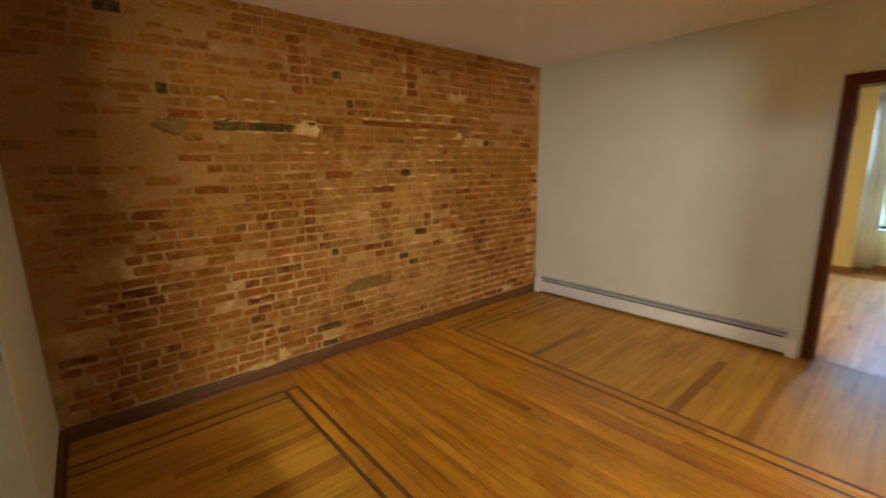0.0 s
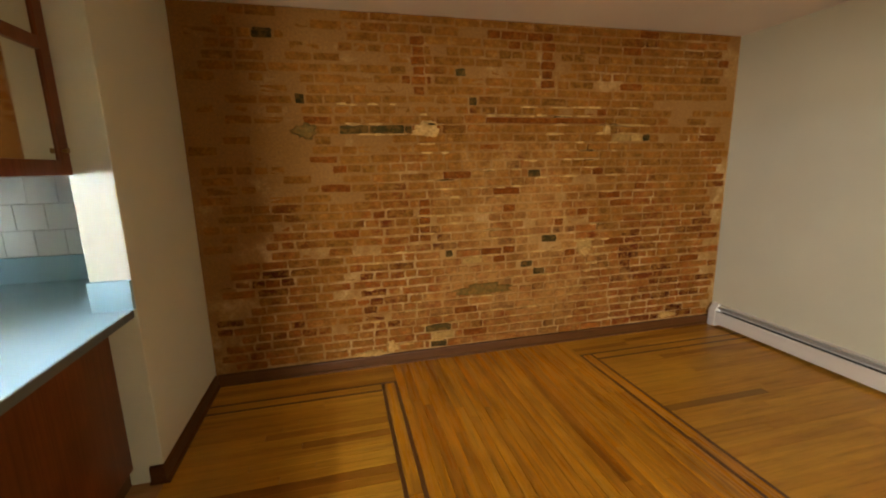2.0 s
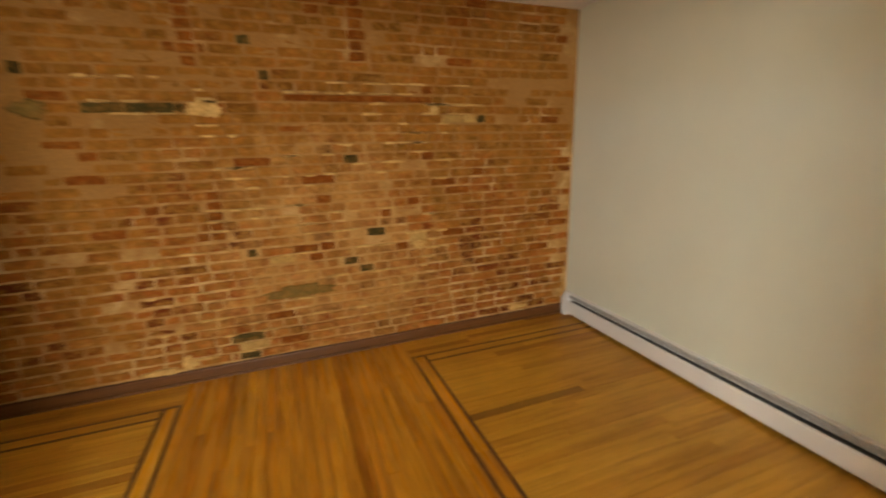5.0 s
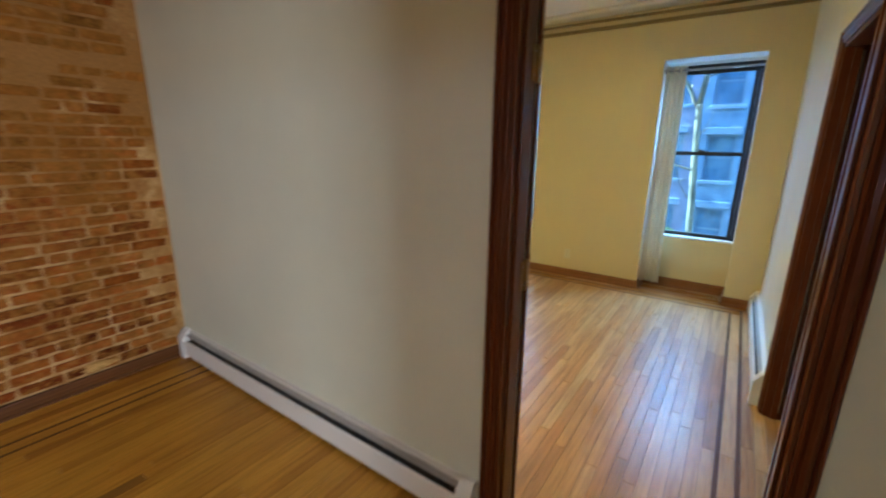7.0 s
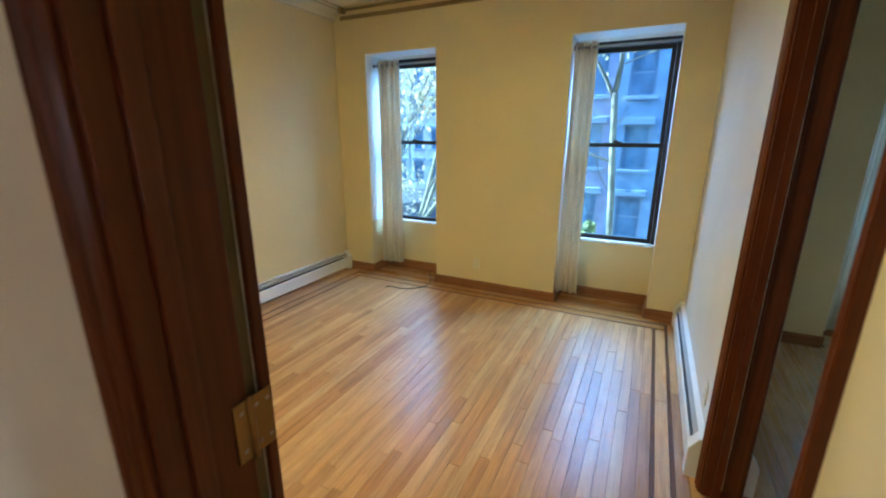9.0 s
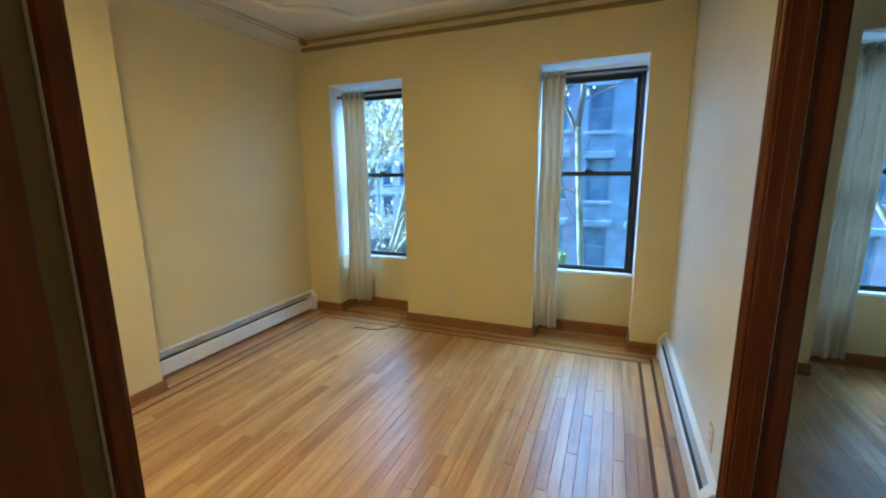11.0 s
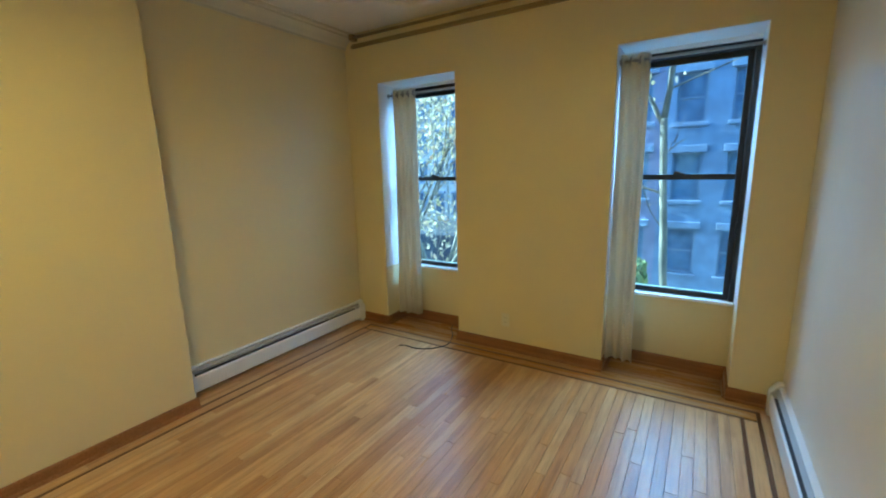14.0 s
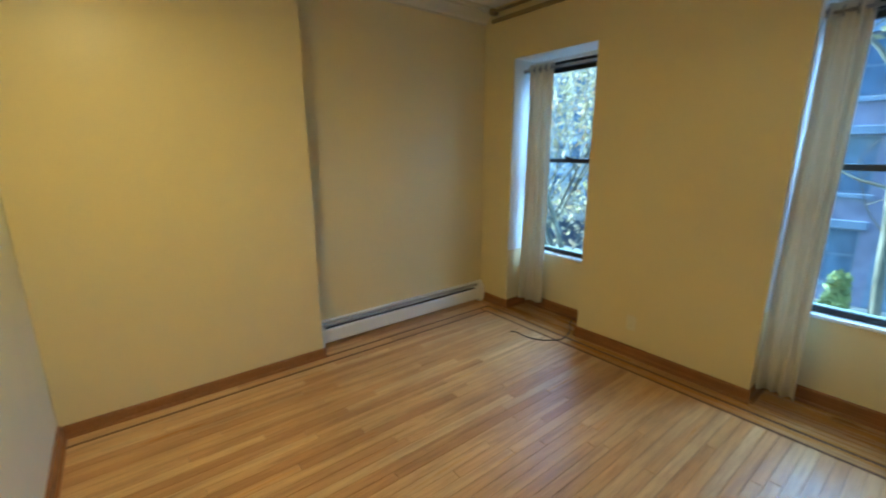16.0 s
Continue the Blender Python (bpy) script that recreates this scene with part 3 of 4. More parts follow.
def sash_window(k, y0, y1):
    root = tagged(base(f"window_{k}"), "dark bronze double-hung window over a white sill", "window", kind="structure")
    z0, z1, mid = SILL + 0.012, HEAD - 0.03, 1.455
    f = 0.035
    part("window_frame", boxes((SASH + 0.002, SASH + 0.10, y0, y0 + f, z0, z1), (SASH + 0.002, SASH + 0.10, y1 - f, y1, z0, z1), (SASH + 0.002, SASH + 0.10, y0 + f, y1 - f, z1 - 0.045, z1), (SASH + 0.03, SASH + 0.10, y0 + f, y1 - f, z0, z0 + 0.02), bevel=0.003), M["sash"], root)
    part("head_board", boxes((SASH - 0.02, SASH + 0.10, y0 + 0.005, y1 - 0.005, z1, HEAD - 0.005)), M["reveal"], root)
    for nm, a, b, x in (("upper_sash", mid - 0.02, z1 - 0.045, SASH + 0.060), ("lower_sash", z0 + 0.004, mid + 0.02, SASH + 0.022)):
        w = 0.034
        yl, yr = y0 + f + 0.001, y1 - f - 0.001
        s = part(nm, boxes((x, x + 0.03, yl, yl + w, a, b), (x, x + 0.03, yr - w, yr, a, b), (x, x + 0.03, yl + w, yr - w, a, a + 0.036), (x, x + 0.03, yl + w, yr - w, b - 0.036, b), bevel=0.003), M["sash"], root)
        g = part("pane", boxes((x + 0.012, x + 0.016, yl + w - 0.004, yr - w + 0.004, a + 0.032, b - 0.032)), M["glass"], s, "clear window glass")
        g.visible_shadow = False
    ym = (y0 + y1) / 2
    lock = part("sash_lock", boxes((SASH + 0.006, SASH + 0.03, ym - 0.035, ym + 0.035, mid + 0.020, mid + 0.032), (SASH + 0.0, SASH + 0.02, ym - 0.008, ym + 0.03, mid + 0.032, mid + 0.042), bevel=0.002), M["sash"], root)
    part("window_sill", boxes((SASH - 0.035, SASH + 0.03, y0 + 0.005, y1 - 0.005, SILL - 0.012, SILL + 0.012), bevel=0.005), M["reveal"], root, "white painted sill")
    return root


for k, (y0, y1) in enumerate(WINDOWS, 1):
    sash_window(k, y0, y1)


def curtain(y0, y1, x, z0, z1, seed, folds, rod_to, label):
    root = tagged(base("curtain", pose(x, (y0 + y1) / 2, z0)), label, "curtain", "curtains")
    rnd = random.Random(seed)
    half = (y1 - y0) / 2
    ph = rnd.random() * 6
    bm = bmesh.new()
    nu, nv = folds * 10, 16
    grid = []
    for j in range(nv + 1):
        v = j / nv
        row = []
        for i in range(nu + 1):
            u = i / nu
            amp = 0.030 * (1 - 0.35 * v) * (0.7 + 0.3 * math.sin(u * 9 + ph))
            wob = 0.012 * math.sin(3 * v + u * 4 + ph) * (1 - v)
            px = amp * math.sin(u * folds * math.tau + ph + 0.5 * (1 - v) * math.sin(u * 5)) + wob
            py = -half + 2 * half * u + 0.010 * math.sin(v * 4 + ph + u * 7) * (1 - v)
            row.append(bm.verts.new((px, py, v * (z1 - z0))))
        grid.append(row)
    for j in range(nv):
        for i in range(nu):
            bm.faces.new((grid[j][i], grid[j][i + 1], grid[j + 1][i + 1], grid[j + 1][i]))
    cl = part("panel", bm, M["cloth"], root, smooth=True)
    so = cl.modifiers.new("cloth", "SOLIDIFY")
    so.thickness = 0.003
    for i in range(folds + 1):
        yk = -half + 2 * half * i / folds * 0.96 + 0.004
        pts = [(0.0 + 0.024 * math.cos(a), yk, z1 - z0 - 0.045 + 0.024 * math.sin(a)) for a in [k * math.tau / 14 for k in range(15)]]
        part("grommet", tube(pts, 0.006, 6, cap=False), M["steel"], root, "dull metal eyelet ring", smooth=True)
    r0, r1 = rod_to
    rd = tagged(base("curtain_rod", pose(x, r0, z1 - 0.045)), "slim brushed metal curtain rod in the recess", "curtain rod", "curtain rods")
    part("pole", tube([(0, 0.004, 0), (0, r1 - r0 - 0.004, 0)], 0.0095, 10), M["steel"], rd, smooth=True)
    for yk in (0.006, r1 - r0 - 0.006):
        part("end_cup", tube([(0, yk - 0.005, 0), (0, yk + 0.005, 0)], 0.020, 14), M["steel"], rd, smooth=True)


curtain(2.35, 2.605, 7.83, 0.10, 2.285, 1, 4, WINDOWS[0], "beige linen curtain bunched in the window recess")
curtain(0.39, 0.572, 7.78, 0.075, 2.285, 2, 3, WINDOWS[1], "beige linen curtain bunched against the recess")
curtain(-1.70, -1.44, 7.81, 0.10, 2.285, 3, 4, WINDOWS[2], "pale linen curtain in the small room")

# ---- heaters ----


def heater(length, m, label):
    """A hydronic baseboard heater: local x along the wall, wall at y 0, facing +y."""
    root = tagged(base("baseboard_heater", m), label, "baseboard heater", "baseboard heaters")
    cap = 0.055
    put = lambda u, v, w: (w, u, v)
    part("back_plate", extrude([(0.002, 0.02), (0.006, 0.02), (0.006, 0.180), (0.030, 0.196), (0.030, 0.200), (0.002, 0.204)], cap, length - cap, put), M["enamel"], root)
    part("front_cover", extrude([(0.054, 0.030), (0.060, 0.026), (0.066, 0.030), (0.066, 0.132), (0.062, 0.141), (0.056, 0.144), (0.058, 0.137), (0.060, 0.130), (0.060, 0.034)], cap, length - cap, put), M["enamel"], root)
    part("damper", extrude([(0.026, 0.182), (0.046, 0.168), (0.047, 0.171), (0.027, 0.186)], cap + 0.01, length - cap - 0.01, put), M["damper"], root, "grey metal damper blade")
    part("fin_element", boxes((cap + 0.05, length - cap - 0.05, 0.0065, 0.052, 0.045, 0.140)), M["fin"], root, "dark heating fins")
    prof = [(0.002, 0.0), (0.072, 0.0), (0.072, 0.150), (0.060, 0.166), (0.036, 0.203), (0.026, 0.210), (0.002, 0.210)]
    for a, b in ((0, cap + 0.012), (length - cap - 0.012, length)):
        part("end_cap", extrude(prof, a, b, put), M["enamel"], root)
    return root


heater(NORTH - 0.03 - 0.515, pose(PA, 0.515, 0, 0, 0, 90), "long white metal baseboard heater along the partition")
heater(FRONT - 0.012 - BREAST_X - 0.004, pose(FRONT - 0.012, NORTH, 0, 0, 0, 180), "white metal baseboard heater in the alcove")
heater(FRONT - 0.04 - D2[1] - 0.085, pose(D2[1] + 0.085, RIGHT, 0), "white metal baseboard heater along the side wall")
heater(1.70, pose(7.5, RIGHT_C, 0, 0, 0, 180), "white metal baseboard heater in the small room")

# ---- outlets and the loose cable ----


def outlet(m, label):
    root = tagged(base("wall_outlet", m), label, "outlet", "wall outlets")
    part("cover_plate", boxes((-0.035, 0.035, 0, 0.006, -0.057, 0.057), bevel=0.002), M["plate"], root)
    for z in (-0.02, 0.02):
        r = part("socket", boxes((-0.017, 0.017, 0.006, 0.0085, z - 0.014, z + 0.014), bevel=0.001), M["plate"], root)
        part("slots", boxes((-0.008, -0.006, 0.0085, 0.009, z - 0.004, z + 0.006), (0.006, 0.008, 0.0085, 0.009, z - 0.004, z + 0.006)), M["black"], r)


outlet(pose(FRONT, 1.372, 0.27, 0, 0, 90), "ivory wall outlet on the pier between windows")
outlet(pose(6.07, RIGHT, 0.31), "ivory wall outlet above the side heater")

cable_pts = [(7.93, 2.05), (7.84, 2.01), (7.71, 1.92), (7.53, 1.86), (7.41, 1.91), (7.34, 1.99), (7.31, 2.09), (7.32, 2.18), (7.28, 2.24)]
fine = []
for i in range(len(cable_pts) - 1):
    p0, p1, p2, p3 = [Vector((*cable_pts[min(max(i + d, 0), len(cable_pts) - 1)], 0.0045)) for d in (-1, 0, 1, 2)]
    for k in range(4):
        t = k / 4
        fine.append(0.5 * (2 * p1 + (p2 - p0) * t + (2 * p0 - 5 * p1 + 4 * p2 - p3) * t * t + (3 * p1 - p0 - 3 * p2 + p3) * t ** 3))
tagged(part("loose_cable", tube(fine, 0.0045, 6), M["cable"], smooth=True), "thin black cable lying loose on the floor", "cable")

# ---- kitchen end ----
CT = 0.915
unit = tagged(base("kitchen_counter_base", pose(-0.69, 1.35, 0)), "dark cherry wood counter base with plain panel", "cabinet")
part("body", boxes((-0.30, 0.31, -1.0, 0.725, 0.09, CT - 0.04), bevel=0.002), M["cabinet"], unit)
part("plinth", boxes((-0.27, 0.29, -0.98, 0.725, 0.0, 0.09)), M["base_a"], unit)
ctop = tagged(base("countertop", pose(-0.69, 1.35, CT)), "light blue laminate countertop with dark edge", "countertop")
part("top_panel", extrude([(-0.36, -1.02), (0.43, -1.02), (0.43, 0.715), (0.415, 0.726), (0.271, 0.726), (0.271, 1.474), (-1.6, 1.474), (-1.6, 0.78), (-0.40, 0.78)], -0.036, 0.0, lambda u, v, w: (u, v, w)), M["counter"], ctop)
part("edge_strip", boxes((0.4301, 0.433, -1.02, 0.714, -0.038, -0.004)), M["counter_edge"], ctop, "dark edge strip")
part("backsplash", boxes((-1.6, 0.271, 1.450, 1.474, 0.0, 0.15), bevel=0.002), M["counter"], ctop)
part("side_splash", boxes((0.273, 0.44, 0.703, 0.727, 0.0, 0.14), bevel=0.002), M["counter"], ctop)

up = tagged(base("wall_cabinet", pose(-0.56, 1.555, 1.53)), "dark cherry hanging cabinet with mirrored glass doors", "cabinet")
part("body", boxes((-0.30, -0.29, -0.53, 0.52, 0, 1.03), (-0.29, 0.14, -0.53, -0.515, 0, 1.03), (-0.29, 0.14, 0.505, 0.52, 0, 1.03), (-0.29, 0.14, -0.515, 0.505, 0, 0.018), (-0.29, 0.14, -0.515, 0.505, 1.01, 1.03)), M["cabinet"], up)
part("shelf", boxes((-0.289, 0.12, -0.514, 0.504, 0.45, 0.468)), M["cabinet_in"], up)
part("lining", boxes((-0.2895, -0.286, -0.514, 0.504, 0.02, 1.0)), M["cabinet_in"], up)
for a, b in ((-0.53, -0.008), (-0.002, 0.52)):
    w = 0.062
    d = part("door", boxes((0.142, 0.164, a, a + w, 0, 1.03), bevel=0.003), M["cabinet"], up)
    part("stile", boxes((0.142, 0.164, b - w, b, 0, 1.03), bevel=0.003), M["cabinet"], d)
    for ra, rb in ((0, w), (0.485, 0.535), (0.97, 1.03)):
        part("rail", boxes((0.142, 0.164, a + w, b - w, ra, rb), bevel=0.002), M["cabinet"], d)
    for z0, z1 in ((w, 0.485), (0.535, 0.97)):
        part("pane", boxes((0.150, 0.154, a + w - 0.003, b - w + 0.003, z0 - 0.003, z1 + 0.003)), M["mirror"], d, "mirrored glass pane")
    part("knob", tube([(0.164, (a + b) / 2 + (b - a) * 0.42, 0.10), (0.184, (a + b) / 2 + (b - a) * 0.42, 0.10)], [0.006, 0.012], 10), M["brass"], d)
strip = tagged(base("under_cabinet_lamp", pose(-0.82, 1.50, 1.53)), "slim white tube lamp fixed under the cabinet", "lamp")
part("housing", boxes((-0.045, 0.035, -0.34, 0.34, -0.014, 0.0), bevel=0.003), M["enamel"], strip)
# plate added to hold the tube's light off the counter
part("shade", boxes((-0.018, 0.020, -0.33, 0.33, -0.058, -0.053)), M["enamel"], strip, "white metal shade")
part("tube", tube([(0, -0.30, -0.028), (0, 0.30, -0.028)], 0.013, 12), M["led"], strip, "glowing white tube", smooth=True)
# plate added to dim the tube's light on the wall end
part("end_plate", boxes((-0.05, 0.19, 0.332, 0.338, -0.12, 0.0)), M["enamel"], strip, "white metal end plate")
for yk in (-0.315, 0.315):
    part("holder", boxes((-0.020, 0.020, yk - 0.010, yk + 0.010, -0.046, -0.014), bevel=0.002), M["enamel"], strip)

tiles = structure("wall_tiles", boxes((WEST, -0.419, 2.824, 2.83, CT + 0.15, 1.62)), M["grout"], "white ceramic tile splashback above the counter", "tiles")
bm = box(bmesh.new(), -0.0745, 0.0745, -0.006, 0, -0.0745, 0.0745, bevel=0.003)
tile_me = mesh_of(bm, "tile", M["tile"])
for i in range(9):
    for j in range(4):
        t = new("tile", tile_me)
        t.parent = tiles
        t.location = (-0.495 - 0.1515 * (i + 0.5 * (j % 2)), 2.824, CT + 0.228 + 0.1515 * j)

kettle = tagged(base("kettle", pose(-1.50, 2.62, CT)), "black plastic kettle standing on the counter", "kettle")
part("body", tube([(0, 0, 0), (0, 0, 0.02), (0, 0, 0.12), (0, 0, 0.17), (0, 0, 0.185)], [0.075, 0.08, 0.07, 0.055, 0.03], 18), M["black"], kettle, smooth=True)
part("handle", tube([(0.06, 0, 0.16), (0.11, 0, 0.15), (0.115, 0, 0.08), (0.07, 0, 0.04)], 0.010, 8), M["black"], kettle, smooth=True)

# ---- outside: street, houses, trees ----
GROUND = -4.2
structure("ground", boxes((-300, 300, -300, 300, GROUND - 0.3, GROUND)), M["asphalt"], "grey asphalt street ground", "ground")
structure("pavement", boxes((OUT + 0.02, 11.5, -60, 60, GROUND, GROUND + 0.14), (21.5, 25.5, -60, 60, GROUND, GROUND + 0.14)), M["pavement"], "pale concrete pavements with raised kerbs", "pavement")


def town_house(y0, width, x, material, label, bays, storey):
    root = tagged(base("town_house", pose(x, y0, GROUND)), label, "house", "houses across the street")
    z_tops = 4
    H = storey * z_tops + 0.9
    pitch = width / bays
    ww, wh = pitch * 0.55, storey * 0.62
    rows = []
    holes = []
    for s in range(z_tops):
        zb = s * storey + 0.9
        for b in range(bays):
            yc = pitch * (b + 0.5)
            holes.append((yc, zb, s))
    for s in range(z_tops):
        zb = s * storey + 0.9
        rows.append((0, 0.4, 0.002, width - 0.002, s * storey + (0.0 if s == 0 else -storey + 0.9 + wh), zb)) if s == 0 else rows.append((0, 0.4, 0.002, width - 0.002, zb - storey + wh, zb))
        for b in range(bays + 1):
            a0 = 0.002 if b == 0 else pitch * (b - 0.5) + ww / 2
            a1 = width - 0.002 if b == bays else pitch * (b + 0.5) - ww / 2
            rows.append((0, 0.4, a0, a1, zb, zb + wh))
    rows.append((0, 0.4, 0.002, width - 0.002, (z_tops - 1) * storey + 0.9 + wh, H))
    rows.append((0.4, 9.0, 0.002, width - 0.002, 0, H - 0.2))
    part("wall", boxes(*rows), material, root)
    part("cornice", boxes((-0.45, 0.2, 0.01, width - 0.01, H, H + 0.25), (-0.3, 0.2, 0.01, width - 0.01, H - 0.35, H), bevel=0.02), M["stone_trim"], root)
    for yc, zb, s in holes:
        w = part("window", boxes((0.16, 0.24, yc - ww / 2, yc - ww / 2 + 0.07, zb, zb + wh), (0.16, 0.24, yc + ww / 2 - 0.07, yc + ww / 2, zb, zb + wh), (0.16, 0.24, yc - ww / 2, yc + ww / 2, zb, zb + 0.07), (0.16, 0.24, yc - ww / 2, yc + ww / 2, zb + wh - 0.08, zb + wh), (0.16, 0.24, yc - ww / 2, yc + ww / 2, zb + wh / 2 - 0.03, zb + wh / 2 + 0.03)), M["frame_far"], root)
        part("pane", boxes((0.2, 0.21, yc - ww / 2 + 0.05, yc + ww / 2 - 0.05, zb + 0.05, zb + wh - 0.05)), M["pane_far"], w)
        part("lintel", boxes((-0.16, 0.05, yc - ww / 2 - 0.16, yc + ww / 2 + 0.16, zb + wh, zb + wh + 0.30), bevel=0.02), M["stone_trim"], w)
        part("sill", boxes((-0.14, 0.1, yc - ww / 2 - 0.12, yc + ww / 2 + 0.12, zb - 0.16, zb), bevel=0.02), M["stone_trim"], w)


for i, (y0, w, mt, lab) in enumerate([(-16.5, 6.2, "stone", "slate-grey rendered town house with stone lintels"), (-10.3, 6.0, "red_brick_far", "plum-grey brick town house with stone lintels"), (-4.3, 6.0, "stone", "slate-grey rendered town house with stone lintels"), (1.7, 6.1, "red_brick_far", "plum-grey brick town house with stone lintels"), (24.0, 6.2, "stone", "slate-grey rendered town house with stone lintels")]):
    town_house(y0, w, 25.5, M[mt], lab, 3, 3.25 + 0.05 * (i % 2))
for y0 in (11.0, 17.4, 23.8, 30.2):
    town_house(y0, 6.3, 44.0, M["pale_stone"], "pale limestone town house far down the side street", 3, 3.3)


def tree(x, y, height, seed, leaves, label, fork=0.26, limbs=5, thick=0.065, big=0.10, girth=1.0):
    rnd = random.Random(seed)
    root = tagged(base("street_tree", pose(x, y, GROUND + 0.1)), label, "tree", "street trees")
    wood = bmesh.new()
    tips = []

    def limb(p, d, length, r, depth):
        pts, rad = [p], [r]
        q = p.copy()
        steps = 5
        for k in range(steps):
            d = (d + Vector((rnd.uniform(-0.2, 0.2), rnd.uniform(-0.2, 0.2), rnd.uniform(-0.05, 0.16)))).normalized()
            q = q + d * length / steps
            pts.append(q.copy())
            rad.append(max(0.008, r * (1 - 0.55 * (k + 1) / steps)))
            if depth < 3 and k >= 1 and rnd.random() < 0.75:
                a = rnd.uniform(0, math.tau)
                side = (d * 0.75 + Vector((math.cos(a), math.sin(a), 0.35)) * 0.8).normalized()
                limb(q.copy(), side, length * rnd.uniform(0.45, 0.65), rad[-1] * 0.6, depth + 1)
        tube(pts, rad, 8 if depth < 2 else 5, wood)
        if depth >= 1:
            tips.extend(pts[2:])

    trunk = [Vector((rnd.uniform(-0.05, 0.05) * k, rnd.uniform(-0.05, 0.05) * k, height * fork * k / 5)) for k in range(6)]
    tube(trunk, [girth * q for q in (0.17, 0.14, 0.13, 0.12, 0.11, 0.10)], 12, wood)
    top = trunk[-1]
    for k in range(limbs):
        a = k * math.tau / limbs + rnd.uniform(-0.4, 0.4)
        limb(top.copy(), Vector((math.cos(a) * 0.5, math.sin(a) * 0.5, 0.85)).normalized(), height * rnd.uniform(0.38, 0.6), thick, 0)
    for k in range(4):
        a = rnd.uniform(0, math.tau)
        limb(trunk[2 + k % 3].copy(), Vector((math.cos(a) * 0.9, math.sin(a) * 0.9, 0.5)).normalized(), height * 0.22, thick * 0.5, 1)
    part("trunk", wood, M["bark"], root, smooth=True)
    verts, faces = [], []
    for k in range(leaves):
        c = rnd.choice(tips) + Vector((rnd.gauss(0, 0.4), rnd.gauss(0, 0.4), rnd.gauss(0, 0.4)))
        e = Euler((rnd.uniform(0, 6.3), rnd.uniform(0, 6.3), rnd.uniform(0, 6.3))).to_matrix()
        s = rnd.uniform(0.5, 1.0) * big
        b = len(verts)
        for dx, dy, dz in ((-1, 0, 0), (0, -0.5, 0.12), (1, 0, 0), (0, 0.5, 0.12)):
            verts.append(c + e @ Vector((dx * s, dy * s, dz * s)))
        faces.append((b, b + 1, b + 2, b + 3))
    me = bpy.data.meshes.new("crown")
    me.from_pydata(verts, [], faces)
    me.materials.append(M["leaf"])
    cr = new("crown", me)
    cr.parent = root




def slim_tree(x, y, label):
    """A slim tree that leans a little, forks once and carries a few bare twigs."""
    root = tagged(base("street_tree", pose(x, y, GROUND + 0.1)), label, "tree", "street trees")
    rnd = random.Random(6)

    def bough(name, a, b, sag, r0, r1, parent, sides=10, steps=9):
        a, b = Vector(a), Vector(b)
        pts, rad = [], []
        for k in range(steps + 1):
            f = k / steps
            wob = Vector((rnd.uniform(-1, 1), rnd.uniform(-1, 1), 0)) * (0.02 if 0 < k < steps else 0)
            pts.append(a.lerp(b, f) + Vector((0, sag * math.sin(f * math.pi), -0.4 * abs(sag) * math.sin(f * math.pi))) + wob)
            rad.append(r0 + (r1 - r0) * f)
        return part(name, tube(pts, rad, sides), M["bark"], parent, smooth=True), pts

    trunk, low = bough("trunk", (0, -0.10, 0), (0, 0.40, 6.5), 0.03, 0.085, 0.066, root)
    lead, high = bough("limb", low[-1], (0.1, 0.22, 11.5), -0.10, 0.06, 0.022, root)
    fork, side = bough("limb", low[-1] - Vector((0, 0, 0.1)), (-0.1, 1.65, 8.1), -0.16, 0.048, 0.02, root)
    for start, end, r in ((low[7], (0.2, 1.35, 5.6), 0.03), (low[8], (0.0, 0.0, 6.1), 0.022), (high[2], (0.2, -0.75, 8.2), 0.028), (high[4], (0.0, 1.15, 9.7), 0.026), (high[1], (-0.1, -1.15, 7.6), 0.02), (side[5], (0.1, 0.95, 8.6), 0.018), (side[6], (0.1, 1.9, 7.5), 0.016), (low[6], (0.2, 0.75, 5.5), 0.014)):
        twig, tp = bough("branch", start, end, 0.10, r, 0.008, root, 7, 7)
        for k in (3, 5):
            bough("twig", tp[k], tp[k] + Vector((rnd.uniform(-0.2, 0.2), rnd.uniform(-0.5, 0.5), rnd.uniform(0.15, 0.6))), 0.03, 0.009, 0.004, twig, 5, 4)


slim_tree(14.0, 0.38, "slim bare street tree with pale mottled bark")
tree(13.0, 5.5, 12.0, 8, 1500, "autumn street tree with yellowing leaves", 0.2, 6, big=0.11)
tree(18.5, 10.5, 12.0, 23, 2600, "autumn street tree with yellowing leaves", 0.2, 7, big=0.14)
tree(24.0, 15.5, 13.0, 31, 2600, "autumn street tree with yellowing leaves", 0.15, 8, big=0.17)
tree(13.4, -5.5, 11.0, 12, 5000, "autumn street tree with yellowing leaves")
bush = tagged(base("evergreen_shrub", pose(13.6, 1.0, GROUND + 0.14)), "small bright green shrub by the pavement", "shrub")
sv, sf = [], []
srnd = random.Random(77)
for k in range(1500):
    a, q, hgt = srnd.uniform(0, math.tau), srnd.random() ** 0.5, srnd.uniform(0.3, 3.7)
    c = Vector((math.cos(a) * q * 0.12 * (4.6 - hgt), math.sin(a) * q * 0.12 * (4.6 - hgt), hgt))
    e = Euler((srnd.uniform(0, 6.3), srnd.uniform(0, 6.3), srnd.uniform(0, 6.3))).to_matrix()
    i0 = len(sv)
    sv += [c + e @ Vector(d) * 0.085 for d in ((-1, 0, 0), (0, -0.5, 0.1), (1, 0, 0), (0, 0.5, 0.1))]
    sf.append((i0, i0 + 1, i0 + 2, i0 + 3))
sme = bpy.data.meshes.new("foliage")
sme.from_pydata(sv, [], sf)
